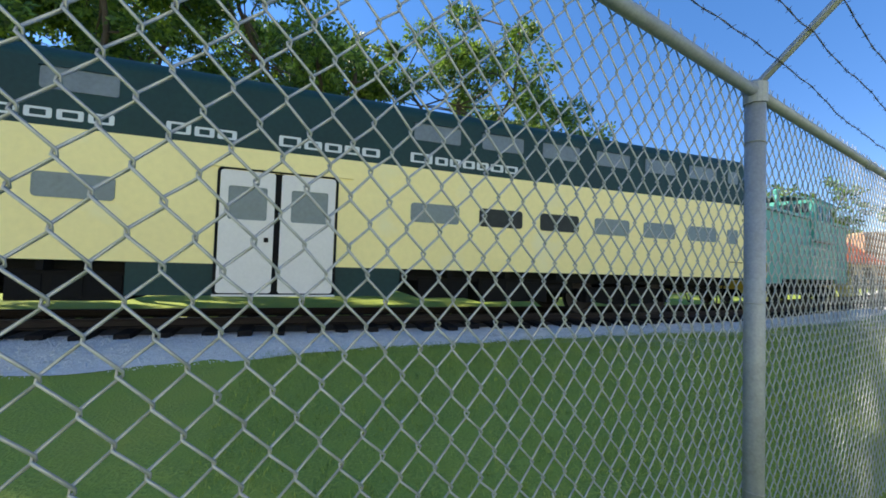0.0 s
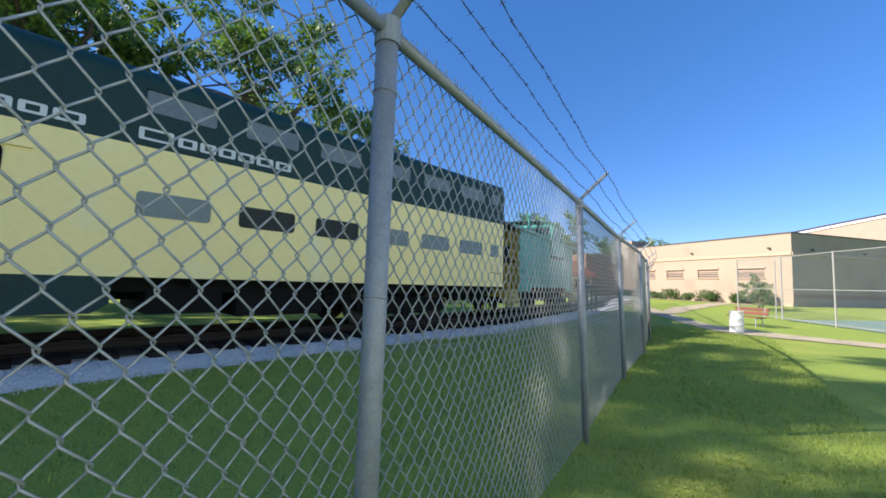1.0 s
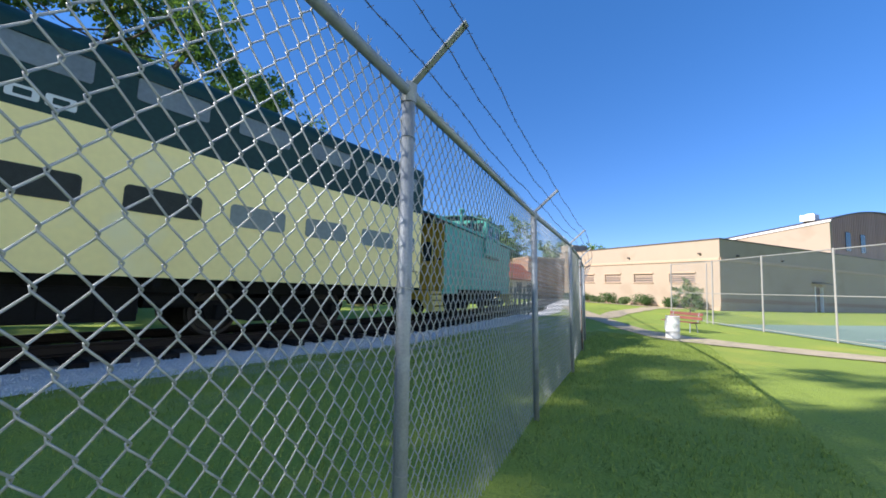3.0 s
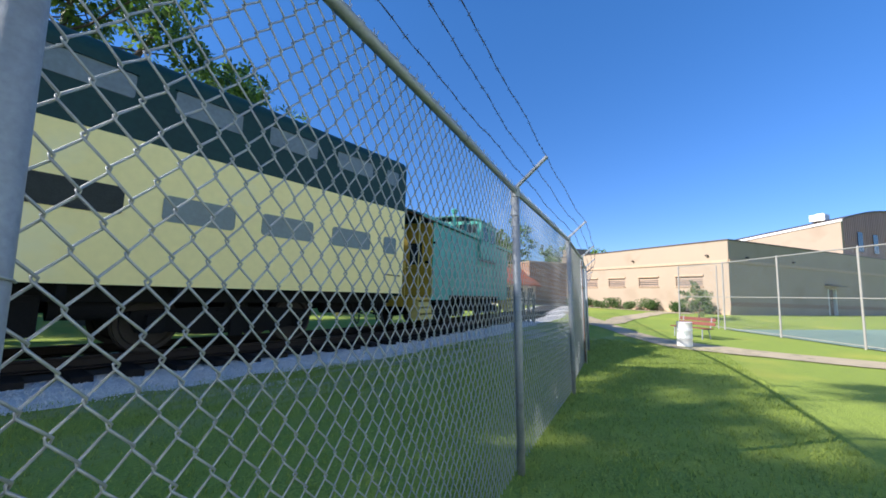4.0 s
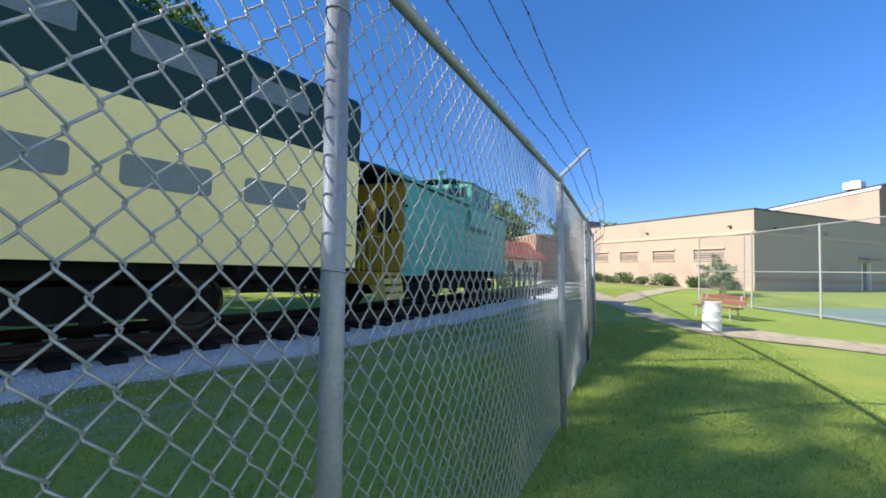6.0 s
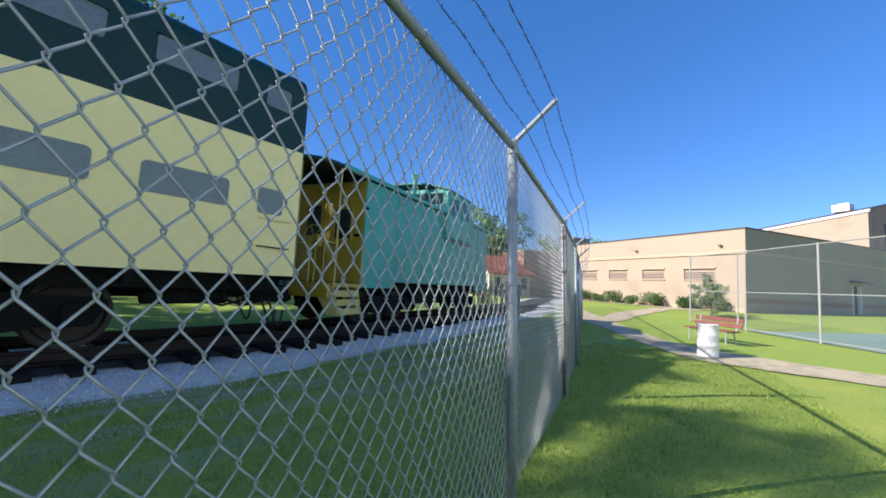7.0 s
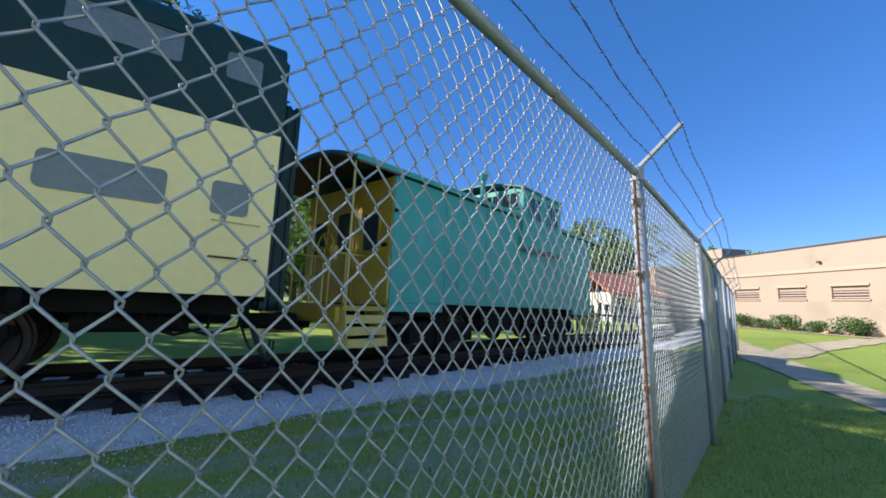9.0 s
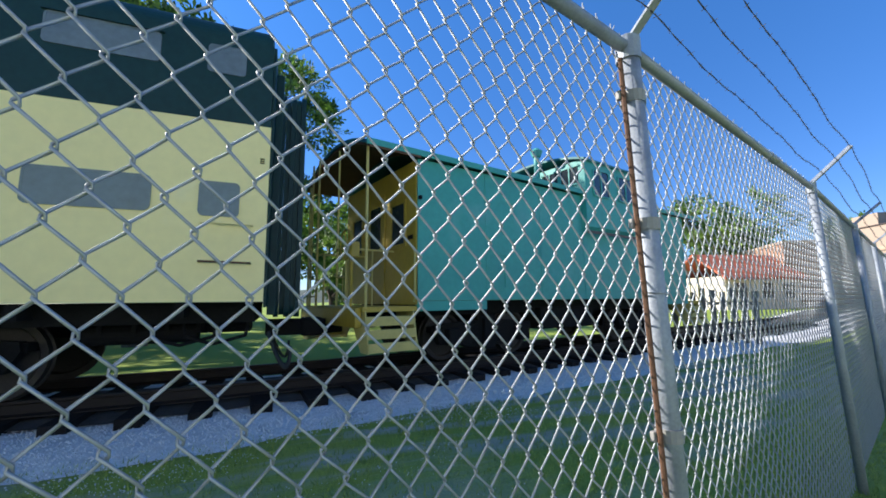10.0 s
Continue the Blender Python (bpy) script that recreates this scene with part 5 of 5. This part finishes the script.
def tree(x, y, height, spread, seed, leaves=12000, leaf=0.16, low=0.28, label="broadleaf tree with open irregular crown", clumps=60, mat=M_LEAF, clump=0.0):
    rnd = random.Random(seed)
    t = thing("tree", pose(x, y, ground_z(x, y)), label, "tree", "trees behind the train")
    bm = B()
    top = height * 0.55
    tr = limb(bm, (0, 0, -0.1), (rnd.uniform(-0.4, 0.4), rnd.uniform(-0.4, 0.4), top), 0.028 * height, 0.014 * height, rnd, 6, 0.1)
    centres = []
    mains = 8
    for k in range(mains):
        az = 2 * math.pi * (k + rnd.uniform(-0.3, 0.3)) / mains
        base = tr[rnd.randint(2, 6)]
        reach = spread * rnd.uniform(0.55, 0.95)
        end = Vector((math.cos(az) * reach, math.sin(az) * reach, height * rnd.uniform(low + 0.12, 0.9)))
        pts = limb(bm, base, end, 0.012 * height, 0.004 * height, rnd, 5, 0.3)
        centres.append(end)
        for j in range(clumps // mains):
            q = pts[rnd.randint(2, 5)]
            e = q + Vector((rnd.gauss(0, 0.33 * spread), rnd.gauss(0, 0.33 * spread), rnd.gauss(0.04 * height, 0.10 * height)))
            e.z = min(max(e.z, height * low), height)
            rr = math.hypot(e.x, e.y)
            limit = spread * math.sqrt(max(0.08, 1 - ((e.z - height * 0.6) / (height * 0.45)) ** 2))
            if rr > limit:
                e.x, e.y = e.x * limit / rr, e.y * limit / rr
            limb(bm, q, e, 0.0035 * height, 0.0012 * height, rnd, 3, 0.25)
            centres.append(e)
    part("trunk", bm, M_BARK, t, "grey-brown trunk and limbs")
    v, f = sprig_cloud([tuple(c) for c in centres], clump or spread * 0.25, leaves, leaf, seed, 0.62)
    part_mesh("crown", fast_mesh("crown", v, f, mat), t, "green leaves in loose clumps")
    return t


tree(-4.0, 10.4, 12.8, 5.6, 21, 44000, 0.125, 0.40, clumps=80, clump=0.95)
tree(-12.4, 10.6, 13.8, 4.9, 22, 40000, 0.125, 0.46, clumps=72, clump=0.9)
tree(-20.6, 10.2, 13.4, 4.6, 23, 46000, 0.13, 0.46, clumps=80, clump=1.0, label="dense dark broadleaf tree beside the track")
tree(-27.9, 10.0, 20.2, 7.0, 24, 64000, 0.16, 0.42, clumps=104, clump=1.3, label="tall broad broadleaf tree beside the track")
tree(-37.5, 10.2, 21.5, 6.4, 27, 50000, 0.17, 0.42, clumps=96, clump=1.4, label="tall dense broadleaf tree beside the track")
tree(-48.0, 10.5, 22.0, 6.0, 25, 36000, 0.2, 0.4, clumps=80, clump=1.4, label="tall dense broadleaf tree beside the track")
tree(-13.0, 18.5, 12.5, 4.8, 29, 30000, 0.14, 0.25, clumps=72, clump=1.1, label="broadleaf tree in the second row behind the train")
tree(-22.5, 18.5, 13.0, 5.0, 30, 30000, 0.14, 0.25, clumps=72, clump=1.1, label="broadleaf tree in the second row behind the train")
tree(4.6, 15.6, 7.5, 3.0, 28, 12000, 0.12, 0.12, clumps=48, clump=0.7, label="low bushy tree behind the cars")
for k, (x, y, h, s) in enumerate(((41, 21.5, 11.5, 4.6), (48, 25, 13.5, 5.5), (34, 28, 11.0, 4.6), (56, 27, 11, 5), (28, 31, 9.5, 4.6), (20, 36, 10, 5), (3.5, 23, 9, 4.8), (9.5, 27, 10, 5), (-7, 26, 10, 5), (60, 18, 10.0, 4), (10, 34, 9, 5), (84, 19, 12.5, 4.5))):
    tree(x, y, h, s, 60 + k, 4500, 0.32, 0.12, "distant green broadleaf tree", 48)
p = (25.2, -4.4)
tree(p[0], p[1], 2.5, 1.0, 91, 2200, 0.09, 0.12, "small pale green ornamental tree by the building corner", 40, M_LIGHTSHRUB)

# far hill with woods
hv, hf = [], []
N1, N2 = 120, 6
for i in range(N1 + 1):
    a = radians(-40 + 150 * i / N1)
    for j in range(N2 + 1):
        r = 260 + 60 * j
        hgt = math.sin(math.pi * min(1, j / 4)) if j < 4 else 0.0
        crest = 13 + 7 * noise.noise(Vector((i * 0.09, 0, 2))) + 2.2 * noise.noise(Vector((i * 0.9, 0, 7)))
        hv.append((r * math.cos(a), r * math.sin(a), (crest * (j / 2) if j <= 2 else crest * max(0, (5 - j) / 3)) - 0.5))
for i in range(N1):
    for j in range(N2):
        k = i * (N2 + 1) + j
        hf.append((k, k + N2 + 1, k + N2 + 2, k + 1))
tagged(new("backdrop", raw_mesh("backdrop", hv, hf, M_HILL, True)), "far low wooded hill", "hill", kind="structure")

# added plain pale wall, unseen behind the walk, bouncing sunlight onto the shaded coach side
back = thing("bounce_wall", pose(-15, -19.5, 0), "added pale long wall out of view that bounces sunlight, with a flat coping", "wall", kind="structure")
bm = B()
box(bm, -32, 30, -0.4, 0.0, -0.3, 9.0)
part("wall", bm, M_BOUNCE, back)
bm = B()
box(bm, -32.1, 30.1, -0.5, 0.1, 9.0, 9.18, 0.02)
part("coping", bm, M_COPING, back)

# ---- brick building and small house beyond the fence ----
brick_house = thing("brick_building", pose(36.0, 13.2, 0.45, 0, 0, -40), "tan brick building with striped courses, flat roofed", "building")
bm = B()
box(bm, 0, 8, 0, 9, -0.3, 5.0)
part("wall", bm, M_BRICK, brick_house)
bmc = B()
box(bmc, 0, 8.0, -0.03, 0.0, 0, 0.2, 0.006)
course_mesh = mesh_of(bmc, "brick_course", M_BRICK)
for k in range(18):
    part_mesh("brick_course", course_mesh, brick_house, m=pose(0, 0, 0.05 + k * 0.27))
bm = B()
box(bm, -0.08, 8.08, -0.1, 9.08, 5.0, 5.2, 0.02)
part("coping", bm, M_BAND, brick_house)
house = thing("small_house", pose(29.8, 13.8, 0.4, 0, 0, -14), "small cream house with red tiled roof", "house")
bm = B()
box(bm, 0, 6.2, 0, 5, -0.3, 2.5)
part("wall", bm, M_CREAM, house)
bm = B()
prism(bm, [(-0.5, 2.35), (2.5, 4.3), (5.5, 2.35), (5.5, 2.22), (2.5, 4.16), (-0.5, 2.22)], 'x', -0.4, 6.6)
rf = part("roof", bm, M_REDROOF, house, "red roof")
bmc = B()
box(bmc, -0.4, 6.6, 0, 0.34, 0, 0.03)
rowm = mesh_of(bmc, "roof_course", M_REDROOF)
for k in range(10):
    part_mesh("roof_course", rowm, rf, m=pose(0, -0.5 + 0.3 * k, 2.37 + 0.195 * k, 31, 0, 0))
for u in (0.8, 3.0, 4.8):
    bm = B()
    box(bm, u, u + 0.9, -0.03, 0.0, 0.9, 2.0, 0.005)
    part("window", bm, M_GLASS, house)

# pale board barrier at the end of the track
barrier = thing("board_barrier", pose(13.1, 2.2, ground_z(13.1, 2.2), 0, 0, 117), "pale grey upright board barrier beside the track end", "barrier")
for k in range(9):
    bm = B()
    box(bm, k * 0.26, k * 0.26 + 0.15, 0, 0.03, 0, 1.55 + 0.06 * (k % 3), 0.006)
    part("board", bm, M_PICKET, barrier)
for z in (0.3, 1.15):
    bm = B()
    box(bm, -0.05, 2.3, 0.032, 0.07, z, z + 0.09)
    part("cross_rail", bm, M_PICKET, barrier)

# ---- grass ----
def grass(name, x0, x1, y0, y1, count, seed, keep):
    r = np.random.RandomState(seed)
    xs_, ys_ = r.uniform(x0, x1, count), r.uniform(y0, y1, count)
    vs = []
    for x, y in zip(xs_, ys_):
        if not keep(x, y):
            continue
        z = ground_z(x, y) - 0.004
        for _ in range(2):
            a = r.uniform(0, 6.28)
            h = r.uniform(0.025, 0.06)
            w = r.uniform(0.003, 0.006)
            ox, oy = x + r.normal(0, 0.012), y + r.normal(0, 0.012)
            tx, ty = r.normal(0, 0.02), r.normal(0, 0.02)
            vs.append(((ox - w * math.cos(a), oy - w * math.sin(a), z), (ox + w * math.cos(a), oy + w * math.sin(a), z), (ox + tx, oy + ty, z + h)))
    v = np.asarray(vs).reshape(-1, 3)
    f = np.arange(len(v)).reshape(-1, 3)
    ob = new(name, fast_mesh(name, v, f, M_BLADE))
    return tagged(ob, "short green grass blades", "grass", kind="stuff")


def fence_y(x):
    return float(np.interp(x, [p[0] for p in POSTS], [p[1] for p in POSTS]))


grass("grass", -12.5, 9, -9.5, -2.5, 70000, 8, lambda x, y: y < fence_y(x) + 0.3 and y > -9.4 + 0.15 * (x + 12))
grass("grass", -13, 5, -7.2, -0.2, 45000, 9, lambda x, y: fence_y(x) < y < ballast_near(x) + 0.16 + 0.3 * noise.noise(Vector((x * 1.7, y * 1.7, 9))))
grass("grass", -9, 8, -6.2, -2.8, 14000, 10, lambda x, y: abs(y - fence_y(x) + 0.07) < 0.09)
